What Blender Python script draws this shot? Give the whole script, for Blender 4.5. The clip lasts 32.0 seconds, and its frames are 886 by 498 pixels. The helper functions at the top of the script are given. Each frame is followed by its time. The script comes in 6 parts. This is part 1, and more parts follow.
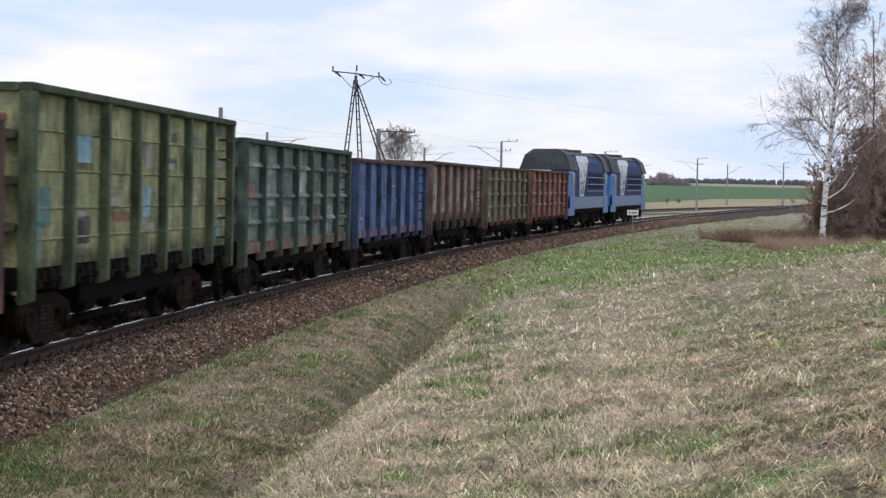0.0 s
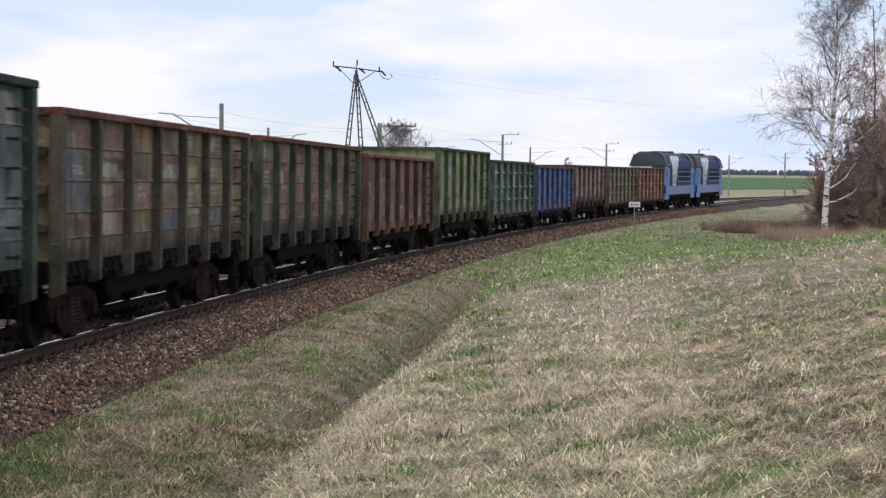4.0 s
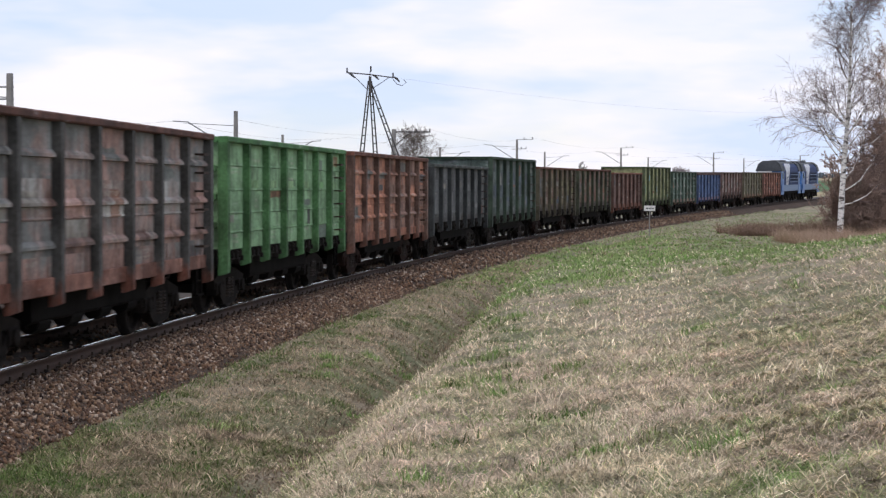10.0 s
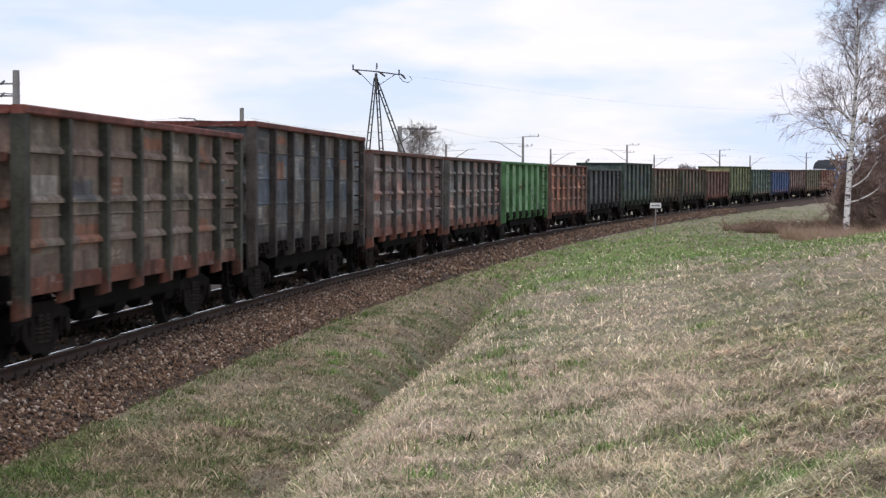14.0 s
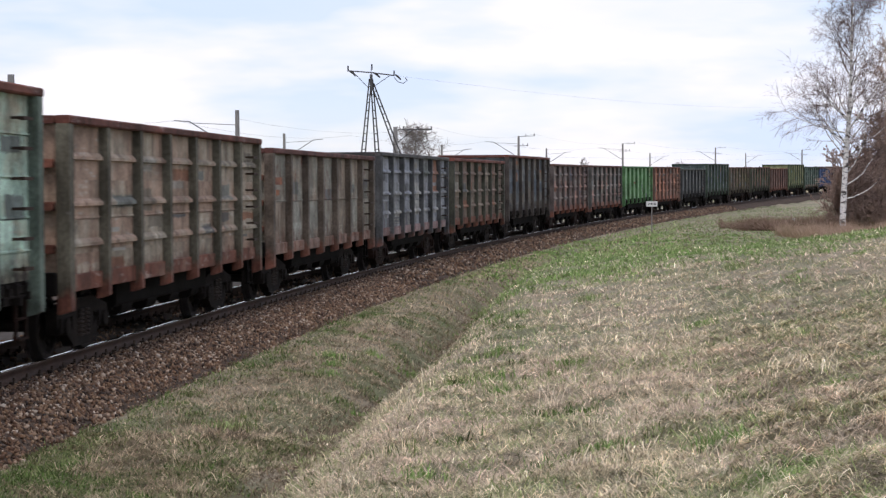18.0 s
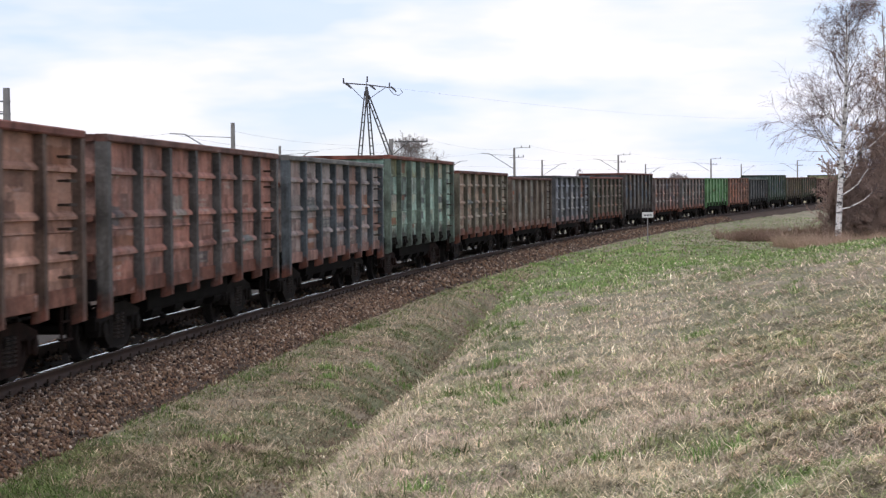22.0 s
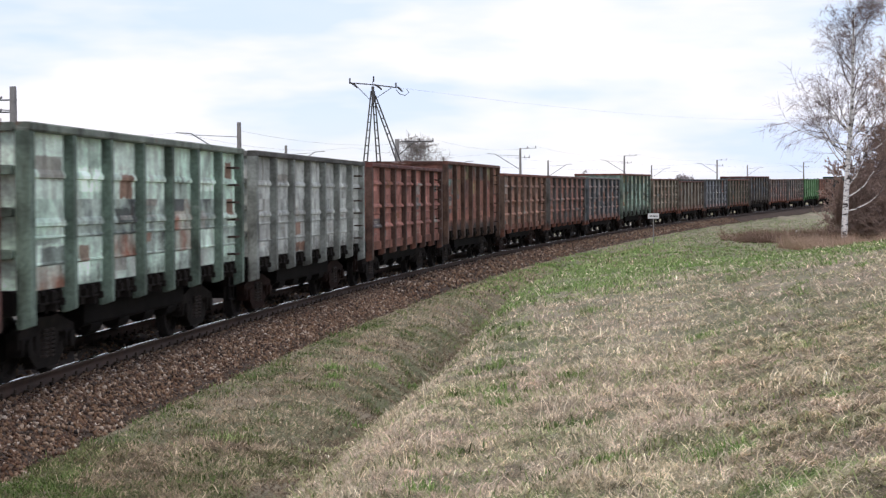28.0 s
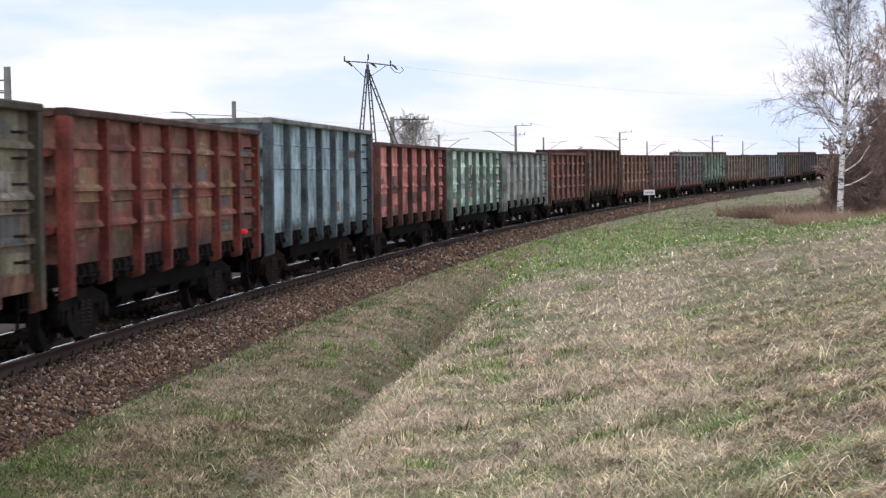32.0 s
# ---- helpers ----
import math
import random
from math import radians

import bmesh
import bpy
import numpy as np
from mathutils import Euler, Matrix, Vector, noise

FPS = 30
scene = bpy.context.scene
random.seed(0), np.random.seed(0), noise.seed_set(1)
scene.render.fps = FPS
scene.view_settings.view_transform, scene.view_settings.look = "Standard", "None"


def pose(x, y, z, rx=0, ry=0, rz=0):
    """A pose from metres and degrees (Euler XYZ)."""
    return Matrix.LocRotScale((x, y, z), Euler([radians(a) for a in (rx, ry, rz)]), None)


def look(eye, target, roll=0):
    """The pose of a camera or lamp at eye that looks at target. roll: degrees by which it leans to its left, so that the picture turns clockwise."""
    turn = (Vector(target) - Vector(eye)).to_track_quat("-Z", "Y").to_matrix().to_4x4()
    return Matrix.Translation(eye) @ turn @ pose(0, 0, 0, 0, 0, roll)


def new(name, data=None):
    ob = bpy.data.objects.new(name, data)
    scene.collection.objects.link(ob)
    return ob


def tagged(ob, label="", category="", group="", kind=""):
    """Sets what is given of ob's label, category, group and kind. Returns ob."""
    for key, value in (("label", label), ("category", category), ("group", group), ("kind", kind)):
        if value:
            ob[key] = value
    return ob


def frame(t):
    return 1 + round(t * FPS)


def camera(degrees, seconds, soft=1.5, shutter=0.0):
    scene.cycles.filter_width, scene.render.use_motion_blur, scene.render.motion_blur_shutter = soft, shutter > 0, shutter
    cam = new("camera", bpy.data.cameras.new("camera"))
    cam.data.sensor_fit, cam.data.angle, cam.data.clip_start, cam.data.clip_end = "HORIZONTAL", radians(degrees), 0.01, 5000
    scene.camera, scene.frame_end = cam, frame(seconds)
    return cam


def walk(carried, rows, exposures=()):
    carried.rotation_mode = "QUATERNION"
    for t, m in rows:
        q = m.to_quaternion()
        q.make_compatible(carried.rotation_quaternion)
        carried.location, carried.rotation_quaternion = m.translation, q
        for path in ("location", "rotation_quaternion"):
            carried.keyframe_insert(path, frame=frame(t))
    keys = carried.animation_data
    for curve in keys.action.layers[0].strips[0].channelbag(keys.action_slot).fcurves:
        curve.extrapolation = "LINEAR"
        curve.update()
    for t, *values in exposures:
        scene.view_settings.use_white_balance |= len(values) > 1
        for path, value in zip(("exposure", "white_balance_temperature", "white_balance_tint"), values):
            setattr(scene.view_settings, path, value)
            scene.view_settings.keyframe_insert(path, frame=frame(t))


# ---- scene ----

# The camera stands on a grassy bank beside the line; only its head is turned.
EYE = Vector((0.0, 0.0, 2.47))
cam = camera(27.18, 32.0, soft=1.3, shutter=0.4)


def aim(yaw, pitch, roll):
    turn = Matrix.Rotation(yaw, 4, "Z") @ Matrix.Rotation(math.pi / 2 + pitch, 4, "X") @ Matrix.Rotation(-roll, 4, "Z")
    return Matrix.Translation(EYE) @ turn


HEAD = [(0.0, -0.00000, -0.04064, -0.02126), (0.5, 0.00197, -0.04199, -0.02373), (1.0, 0.00516, -0.04316, -0.01989),
        (1.5, 0.00637, -0.04332, -0.01696), (2.0, 0.00455, -0.04419, -0.01333), (2.5, 0.00269, -0.04448, -0.01663),
        (3.0, 0.00201, -0.04447, -0.01676), (3.5, 0.00102, -0.04460, -0.01424), (5.5, 0.00269, -0.03975, -0.00536),
        (6.0, -0.00076, -0.03887, -0.00547), (6.5, -0.00275, -0.03818, -0.00393), (7.0, -0.00295, -0.03811, -0.00462),
        (7.5, -0.00173, -0.03875, -0.00432), (8.0, 0.00160, -0.03967, -0.00600), (8.5, 0.00435, -0.04083, -0.00229),
        (9.0, 0.00726, -0.04147, -0.00357), (9.5, 0.00852, -0.04115, -0.00249), (10.0, 0.00949, -0.04108, -0.00220),
        (10.5, 0.01080, -0.04040, -0.00013), (11.0, 0.01155, -0.03943, 0.00020), (11.5, 0.01290, -0.03979, -0.00177),
        (12.0, 0.01290, -0.03938, 0.00003), (12.5, 0.01556, -0.03999, 0.00227), (13.0, 0.01523, -0.04269, 0.00069),
        (13.5, 0.01298, -0.04317, -0.00053), (14.0, 0.01268, -0.04270, -0.00295), (14.5, 0.01264, -0.04376, -0.00176),
        (16.5, 0.01200, -0.04383, 0.00266), (17.0, 0.01200, -0.04495, 0.00178), (17.5, 0.01137, -0.04472, 0.00230),
        (18.0, 0.01087, -0.04249, 0.00625), (18.5, 0.00967, -0.04127, 0.00717), (19.0, 0.00953, -0.04062, 0.00680),
        (19.5, 0.00956, -0.03971, 0.00694), (20.0, 0.00994, -0.03923, 0.00591), (20.5, 0.01126, -0.03892, 0.00755),
        (21.0, 0.01015, -0.03780, 0.00962), (21.5, 0.00884, -0.03674, 0.00836), (22.0, 0.00865, -0.03606, 0.00988),
        (22.5, 0.00920, -0.03668, 0.01050), (23.0, 0.00942, -0.03699, 0.00877), (23.5, 0.00991, -0.03614, 0.00914),
        (24.0, 0.01193, -0.03514, 0.00960), (24.5, 0.01124, -0.03417, 0.00763), (25.0, 0.01007, -0.02991, 0.00499),
        (25.5, 0.01044, -0.02805, 0.00447), (27.5, 0.01170, -0.03384, 0.00780), (28.0, 0.01173, -0.03593, 0.00601),
        (28.5, 0.01175, -0.03771, 0.00657), (29.0, 0.01222, -0.03910, 0.00985), (29.5, 0.01260, -0.04141, 0.01254),
        (30.0, 0.01144, -0.04449, 0.01382), (30.5, 0.01001, -0.04570, 0.01251), (31.0, 0.00989, -0.04668, 0.01426),
        (31.5, 0.00961, -0.04764, 0.01406), (32.0, 0.00963, -0.04810, 0.01239)]
walk(cam, [(t, aim(a, b, c)) for t, a, b, c in HEAD], exposures=[(0.0, 0.05, 6370, 14), (3.0, 0.05, 6400, 15), (6.0, 0.05, 6500, 15), (13.0, 0.09, 6500, 16), (19.0, 0.13, 6500, 16), (25.0, 0.17, 6500, 16), (32.0, 0.18, 6500, 16)])

# ---- light ----
world = bpy.data.worlds.new("overcast_sky")
scene.world = world
world.use_nodes = True
wn, wl = world.node_tree.nodes, world.node_tree.links
wn.clear()
w_out = wn.new("ShaderNodeOutputWorld")
w_bg = wn.new("ShaderNodeBackground")
w_sky = wn.new("ShaderNodeTexSky")
w_sky.sky_type, w_sky.sun_disc = "NISHITA", False
w_sky.sun_elevation, w_sky.sun_rotation = radians(66), radians(193)
w_sky.dust_density, w_sky.ozone_density, w_sky.air_density = 0.2, 4.0, 1.0
w_gain = wn.new("ShaderNodeVectorMath")
w_gain.operation = "SCALE"
w_gain.inputs["Scale"].default_value = 0.12
w_co = wn.new("ShaderNodeTexCoord")
w_map = wn.new("ShaderNodeMapping")
w_map.inputs["Scale"].default_value = (2.2, 2.2, 9.0)
w_map.inputs["Location"].default_value = (0.35, 0.2, 0.3)
w_n = wn.new("ShaderNodeTexNoise")
w_n.inputs["Scale"].default_value, w_n.inputs["Detail"].default_value = 1.7, 6.0
w_n.inputs["Roughness"].default_value = 0.5
w_r = wn.new("ShaderNodeValToRGB")
w_r.color_ramp.elements[0].position, w_r.color_ramp.elements[0].color = 0.38, (0.66, 0.66, 0.66, 1)
w_r.color_ramp.elements[1].position, w_r.color_ramp.elements[1].color = 0.56, (1, 1, 1, 1)
w_n2 = wn.new("ShaderNodeTexNoise")
w_n2.inputs["Scale"].default_value, w_n2.inputs["Detail"].default_value = 3.1, 4.0
w_r2 = wn.new("ShaderNodeValToRGB")
w_r2.color_ramp.elements[0].position, w_r2.color_ramp.elements[0].color = 0.40, (0.66, 0.79, 1.0, 1)
w_r2.color_ramp.elements[1].position, w_r2.color_ramp.elements[1].color = 0.60, (0.955, 0.955, 0.995, 1)
w_mix = wn.new("ShaderNodeMixRGB")
wl.new(w_map.outputs[0], w_n2.inputs["Vector"])
wl.new(w_n2.outputs["Fac"], w_r2.inputs[0])
wl.new(w_r2.outputs[0], w_mix.inputs[2])
wl.new(w_co.outputs["Generated"], w_map.inputs[0])
wl.new(w_map.outputs[0], w_n.inputs["Vector"])
wl.new(w_n.outputs["Fac"], w_r.inputs[0])
wl.new(w_sky.outputs[0], w_gain.inputs[0])
wl.new(w_r.outputs[0], w_mix.inputs[0])
wl.new(w_gain.outputs[0], w_mix.inputs[1])
wl.new(w_mix.outputs[0], w_bg.inputs[0])
w_bg.inputs[1].default_value = 1.0
wl.new(w_bg.outputs[0], w_out.inputs[0])
sun = new("sun", bpy.data.lights.new("sun", "SUN"))
sun.data.energy, sun.data.angle, sun.data.color = 1.4, radians(20), (1.0, 0.96, 0.90)
sun.matrix_world = look((0, 0, 60), (6, 26, 0))


# ---- materials ----
def nodes_of(name):
    m = bpy.data.materials.new(name)
    m.use_nodes = True
    return m, m.node_tree.nodes, m.node_tree.links, m.node_tree.nodes["Principled BSDF"]


def noise_node(n, l, vec, scale, detail=4.0, rough=0.55, w=None):
    t = n.new("ShaderNodeTexNoise")
    if w is not None:
        t.noise_dimensions = "4D"
        l.new(w, t.inputs["W"])
    t.inputs["Scale"].default_value, t.inputs["Detail"].default_value, t.inputs["Roughness"].default_value = scale, detail, rough
    l.new(vec, t.inputs["Vector"])
    return t.outputs["Fac"]


def ramp(n, l, fac, a, b, ca=(0, 0, 0, 1), cb=(1, 1, 1, 1)):
    r = n.new("ShaderNodeValToRGB")
    r.color_ramp.elements[0].position, r.color_ramp.elements[0].color = a, ca
    r.color_ramp.elements[1].position, r.color_ramp.elements[1].color = b, cb
    l.new(fac, r.inputs[0])
    return r.outputs[0]


def mix(n, l, fac, a, b, kind="MIX"):
    m = n.new("ShaderNodeMixRGB")
    m.blend_type = kind
    for i, v in enumerate((fac, a, b)):
        if isinstance(v, (int, float)):
            m.inputs[i].default_value = v
        elif isinstance(v, tuple):
            m.inputs[i].default_value = (*v[:3], 1)
        else:
            l.new(v, m.inputs[i])
    return m.outputs[0]


def math_node(n, l, op, a, b=0.0):
    m = n.new("ShaderNodeMath")
    m.operation = op
    for i, v in enumerate((a, b)):
        if isinstance(v, (int, float)):
            m.inputs[i].default_value = v
        else:
            l.new(v, m.inputs[i])
    return m.outputs[0]


def bump(n, l, bsdf, height, strength, distance):
    b = n.new("ShaderNodeBump")
    b.inputs["Strength"].default_value, b.inputs["Distance"].default_value = strength, distance
    l.new(height, b.inputs["Height"])
    l.new(b.outputs[0], bsdf.inputs["Normal"])


def plain(name, a, b, scale=3.0, rough=0.7, metal=0.0, bump_size=0.004):
    """Two tones of one surface, broken by coarse and fine noise."""
    m, n, l, p = nodes_of(name)
    co = n.new("ShaderNodeTexCoord").outputs["Object"]
    rnd = n.new("ShaderNodeObjectInfo").outputs["Random"]
    w = math_node(n, l, "MULTIPLY", rnd, 40.0)
    f1 = noise_node(n, l, co, scale, 5.0, 0.6, w)
    f2 = noise_node(n, l, co, scale * 9, 3.0)
    c = mix(n, l, ramp(n, l, f1, 0.32, 0.68), a, b)
    c = mix(n, l, 0.35, c, ramp(n, l, f2, 0.3, 0.7, (0.35, 0.35, 0.35, 1), (1, 1, 1, 1)), "MULTIPLY")
    l.new(c, p.inputs["Base Color"])
    p.inputs["Roughness"].default_value, p.inputs["Metallic"].default_value = rough, metal
    p.inputs["Specular IOR Level"].default_value = 0.5 if rough < 0.5 else 0.2
    bump(n, l, p, f2, 0.5, bump_size)
    return m


def repaints(n, l, co, rnd, base, own, share):
    """Ragged rectangles of other paint on a plate, and faded lines of stencilling that cannot be read."""
    def lot(k):
        return math_node(n, l, "FRACT", math_node(n, l, "MULTIPLY", rnd, k))

    rag = noise_node(n, l, co, 9.0, 5.0, 0.7)
    rag = math_node(n, l, "MULTIPLY", math_node(n, l, "SUBTRACT", rag, 0.5), 0.22)
    xyz = n.new("ShaderNodeSeparateXYZ")
    l.new(co, xyz.inputs[0])

    def inside(axis, centre, half, ragged):
        d = math_node(n, l, "ABSOLUTE", math_node(n, l, "SUBTRACT", axis, centre))
        if ragged:
            d = math_node(n, l, "ADD", d, rag)
        return math_node(n, l, "LESS_THAN", d, half)

    def span(k, lo, hi):
        return math_node(n, l, "ADD", math_node(n, l, "MULTIPLY", lot(k), hi - lo), lo)

    for gate, kx, kz, kw, kh, kc, strength in ((share, 91.7, 57.3, 13.1, 31.9, 23.3, 0.9), (share * 0.8, 47.9, 71.1, 83.7, 17.3, 67.7, 0.8)):
        m = math_node(n, l, "MULTIPLY", inside(xyz.outputs[0], span(kx, -0.35, 0.35), span(kw, 0.22, 0.7), True), inside(xyz.outputs[2], span(kz, 0.10, 0.55), span(kh, 0.07, 0.24), True))
        m = math_node(n, l, "MULTIPLY", m, math_node(n, l, "LESS_THAN", lot(kc * 1.37), gate))
        cr = n.new("ShaderNodeValToRGB")
        cr.color_ramp.interpolation = "CONSTANT"
        tones = [(0.0, tuple(0.45 * v for v in own)), (0.22, tuple(1.35 * v + 0.03 for v in own)), (0.42, (0.26, 0.12, 0.07)), (0.58, (0.11, 0.115, 0.12)), (0.74, (0.34, 0.33, 0.29)), (0.88, (0.15, 0.17, 0.16))]
        cr.color_ramp.elements[0].position, cr.color_ramp.elements[0].color = 0.0, (*tones[0][1], 1)
        cr.color_ramp.elements[1].position, cr.color_ramp.elements[1].color = tones[-1][0], (*tones[-1][1], 1)
        for pos, col in tones[1:-1]:
            cr.color_ramp.elements.new(pos).color = (*col, 1)
        l.new(lot(kc), cr.inputs[0])
        base = mix(n, l, math_node(n, l, "MULTIPLY", m, strength), base, cr.outputs[0])
    # lines of stencilling: short pale strokes in two or three rows
    mp = n.new("ShaderNodeMapping")
    mp.inputs["Scale"].default_value = (26.0, 1.0, 13.0)
    l.new(co, mp.inputs[0])
    strokes = math_node(n, l, "GREATER_THAN", noise_node(n, l, mp.outputs[0], 1.0, 1.0, 0.5), 0.5)
    rows = math_node(n, l, "LESS_THAN", math_node(n, l, "FRACT", math_node(n, l, "MULTIPLY", xyz.outputs[2], 9.0)), 0.6)
    m = math_node(n, l, "MULTIPLY", inside(xyz.outputs[0], span(37.9, -0.25, 0.25), span(61.3, 0.15, 0.45), False), inside(xyz.outputs[2], span(43.3, 0.15, 0.45), span(29.7, 0.05, 0.15), False))
    m = math_node(n, l, "MULTIPLY", math_node(n, l, "MULTIPLY", m, strokes), math_node(n, l, "MULTIPLY", rows, math_node(n, l, "LESS_THAN", lot(53.9), 0.30)))
    return mix(n, l, math_node(n, l, "MULTIPLY", m, 0.6), base, (0.50, 0.47, 0.40))


def wagon_paint(name, a, b, rust=0.35, rust_col=(0.17, 0.068, 0.045), low_rust=0.0, spread=0.3, worn=None, worn_amt=0.5, patchy=0.0):
    """Old wagon paint: two faded tones that change from sheet to sheet, worn primer, rust blooms, streaks that run down and grime."""
    m, n, l, p = nodes_of(name)
    co = n.new("ShaderNodeTexCoord").outputs["Object"]
    rnd = n.new("ShaderNodeObjectInfo").outputs["Random"]
    w = math_node(n, l, "MULTIPLY", rnd, 60.0)
    tone = noise_node(n, l, co, 1.1, 4.0, 0.6, w)
    tone = math_node(n, l, "ADD", tone, math_node(n, l, "MULTIPLY", math_node(n, l, "SUBTRACT", rnd, 0.5), spread))
    c = mix(n, l, ramp(n, l, tone, 0.40, 0.60), a, b)
    st = n.new("ShaderNodeMapping")
    st.inputs["Scale"].default_value = (7.0, 7.0, 0.8)
    l.new(co, st.inputs[0])
    hz = n.new("ShaderNodeMapping")
    hz.inputs["Scale"].default_value = (1.2, 1.2, 4.5)
    l.new(co, hz.inputs[0])
    # worn strips that lie along the ribs
    scuff = noise_node(n, l, hz.outputs[0], 1.3, 6.0, 0.72, w)
    pale = worn or tuple(0.7 * v + 0.16 for v in a)
    k = 0.66 - 0.16 * worn_amt
    c = mix(n, l, math_node(n, l, "MULTIPLY", ramp(n, l, scuff, k, k + 0.06), 0.8), c, pale)
    if patchy:
        c = repaints(n, l, co, rnd, c, a, patchy)
    streak = noise_node(n, l, st.outputs[0], 1.0, 4.0, 0.6, w)
    bloom = noise_node(n, l, co, 2.6, 7.0, 0.75, w)
    amt = math_node(n, l, "ADD", math_node(n, l, "MULTIPLY", streak, 0.45), math_node(n, l, "MULTIPLY", bloom, 0.55))
    if low_rust:
        z = n.new("ShaderNodeSeparateXYZ")
        l.new(co, z.inputs[0])
        band = ramp(n, l, math_node(n, l, "MULTIPLY", z.outputs[2], 0.25), 0.02, 0.13, (1, 1, 1, 1), (0, 0, 0, 1))
        amt = math_node(n, l, "ADD", amt, math_node(n, l, "MULTIPLY", band, low_rust * 0.8))
    k = 0.68 - 0.34 * rust
    c = mix(n, l, ramp(n, l, amt, k, k + (0.20 if low_rust else 0.08)), c, rust_col)
    fine = noise_node(n, l, co, 18.0, 5.0, 0.7)
    c = mix(n, l, 0.6, c, ramp(n, l, fine, 0.32, 0.62, (0.42, 0.40, 0.38, 1), (1.15, 1.15, 1.15, 1)), "MULTIPLY")
    grime = noise_node(n, l, co, 1.7, 5.0, 0.65, w)
    c = mix(n, l, 0.65, c, ramp(n, l, grime, 0.38, 0.60, (0.34, 0.32, 0.30, 1), (1.3, 1.28, 1.25, 1)), "MULTIPLY")
    runs = n.new("ShaderNodeMapping")
    runs.inputs["Scale"].default_value = (2.6, 2.6, 0.5)
    l.new(co, runs.inputs[0])
    run = noise_node(n, l, runs.outputs[0], 1.5, 4.0, 0.6, w)
    c = mix(n, l, 0.7, c, ramp(n, l, run, 0.50, 0.66, (1.08, 1.08, 1.08, 1), (0.40, 0.35, 0.32, 1)), "MULTIPLY")
    l.new(c, p.inputs["Base Color"])
    p.inputs["Roughness"].default_value = 0.75
    p.inputs["Specular IOR Level"].default_value = 0.22
    bump(n, l, p, bloom, 0.5, 0.015)
    return m


def land(name, dry, green, soil, scale=0.35, dry_bias=0.0):
    m, n, l, p = nodes_of(name)
    co = n.new("ShaderNodeTexCoord").outputs["Object"]
    f1 = noise_node(n, l, co, scale, 5.0, 0.6)
    f2 = noise_node(n, l, co, scale * 8, 5.0, 0.65)
    f3 = noise_node(n, l, co, 34.0, 5.0, 0.75)
    c = mix(n, l, ramp(n, l, f1, 0.42 + dry_bias, 0.58 + dry_bias), dry, green)
    c = mix(n, l, ramp(n, l, f2, 0.55, 0.75), c, soil)
    c = mix(n, l, 0.8, c, ramp(n, l, f3, 0.36, 0.64, (0.22, 0.20, 0.18, 1), (1.3, 1.3, 1.3, 1)), "MULTIPLY")
    l.new(c, p.inputs["Base Color"])
    p.inputs["Roughness"].default_value = 0.95
    bump(n, l, p, f3, 0.8, 0.04)
    return m


def blades(name, tones, green_tones, scale, lo, hi):
    """Grass: each blade takes its own tone, and patches of ground lean to dry or green."""
    m, n, l, p = nodes_of(name)
    co = n.new("ShaderNodeTexCoord").outputs["Object"]
    rnd = n.new("ShaderNodeNewGeometry").outputs["Random Per Island"]
    dry = mix(n, l, rnd, tones[0], tones[1])
    grn = mix(n, l, rnd, green_tones[0], green_tones[1])
    f = noise_node(n, l, co, scale, 4.0, 0.6)
    f = math_node(n, l, "ADD", f, math_node(n, l, "MULTIPLY", math_node(n, l, "SUBTRACT", rnd, 0.5), 0.25))
    c = mix(n, l, ramp(n, l, f, lo, hi), dry, grn)
    l.new(c, p.inputs["Base Color"])
    p.inputs["Roughness"].default_value = 0.8
    thin_blade(n, l, p, c, 0.4)
    return m


def thin_blade(n, l, p, colour, share=0.36):
    """Blades let light through: a part of it comes out on the other side."""
    tr = n.new("ShaderNodeBsdfTranslucent")
    l.new(colour, tr.inputs["Color"])
    mx = n.new("ShaderNodeMixShader")
    mx.inputs[0].default_value = share
    l.new(p.outputs[0], mx.inputs[1])
    l.new(tr.outputs[0], mx.inputs[2])
    l.new(mx.outputs[0], n["Material Output"].inputs["Surface"])


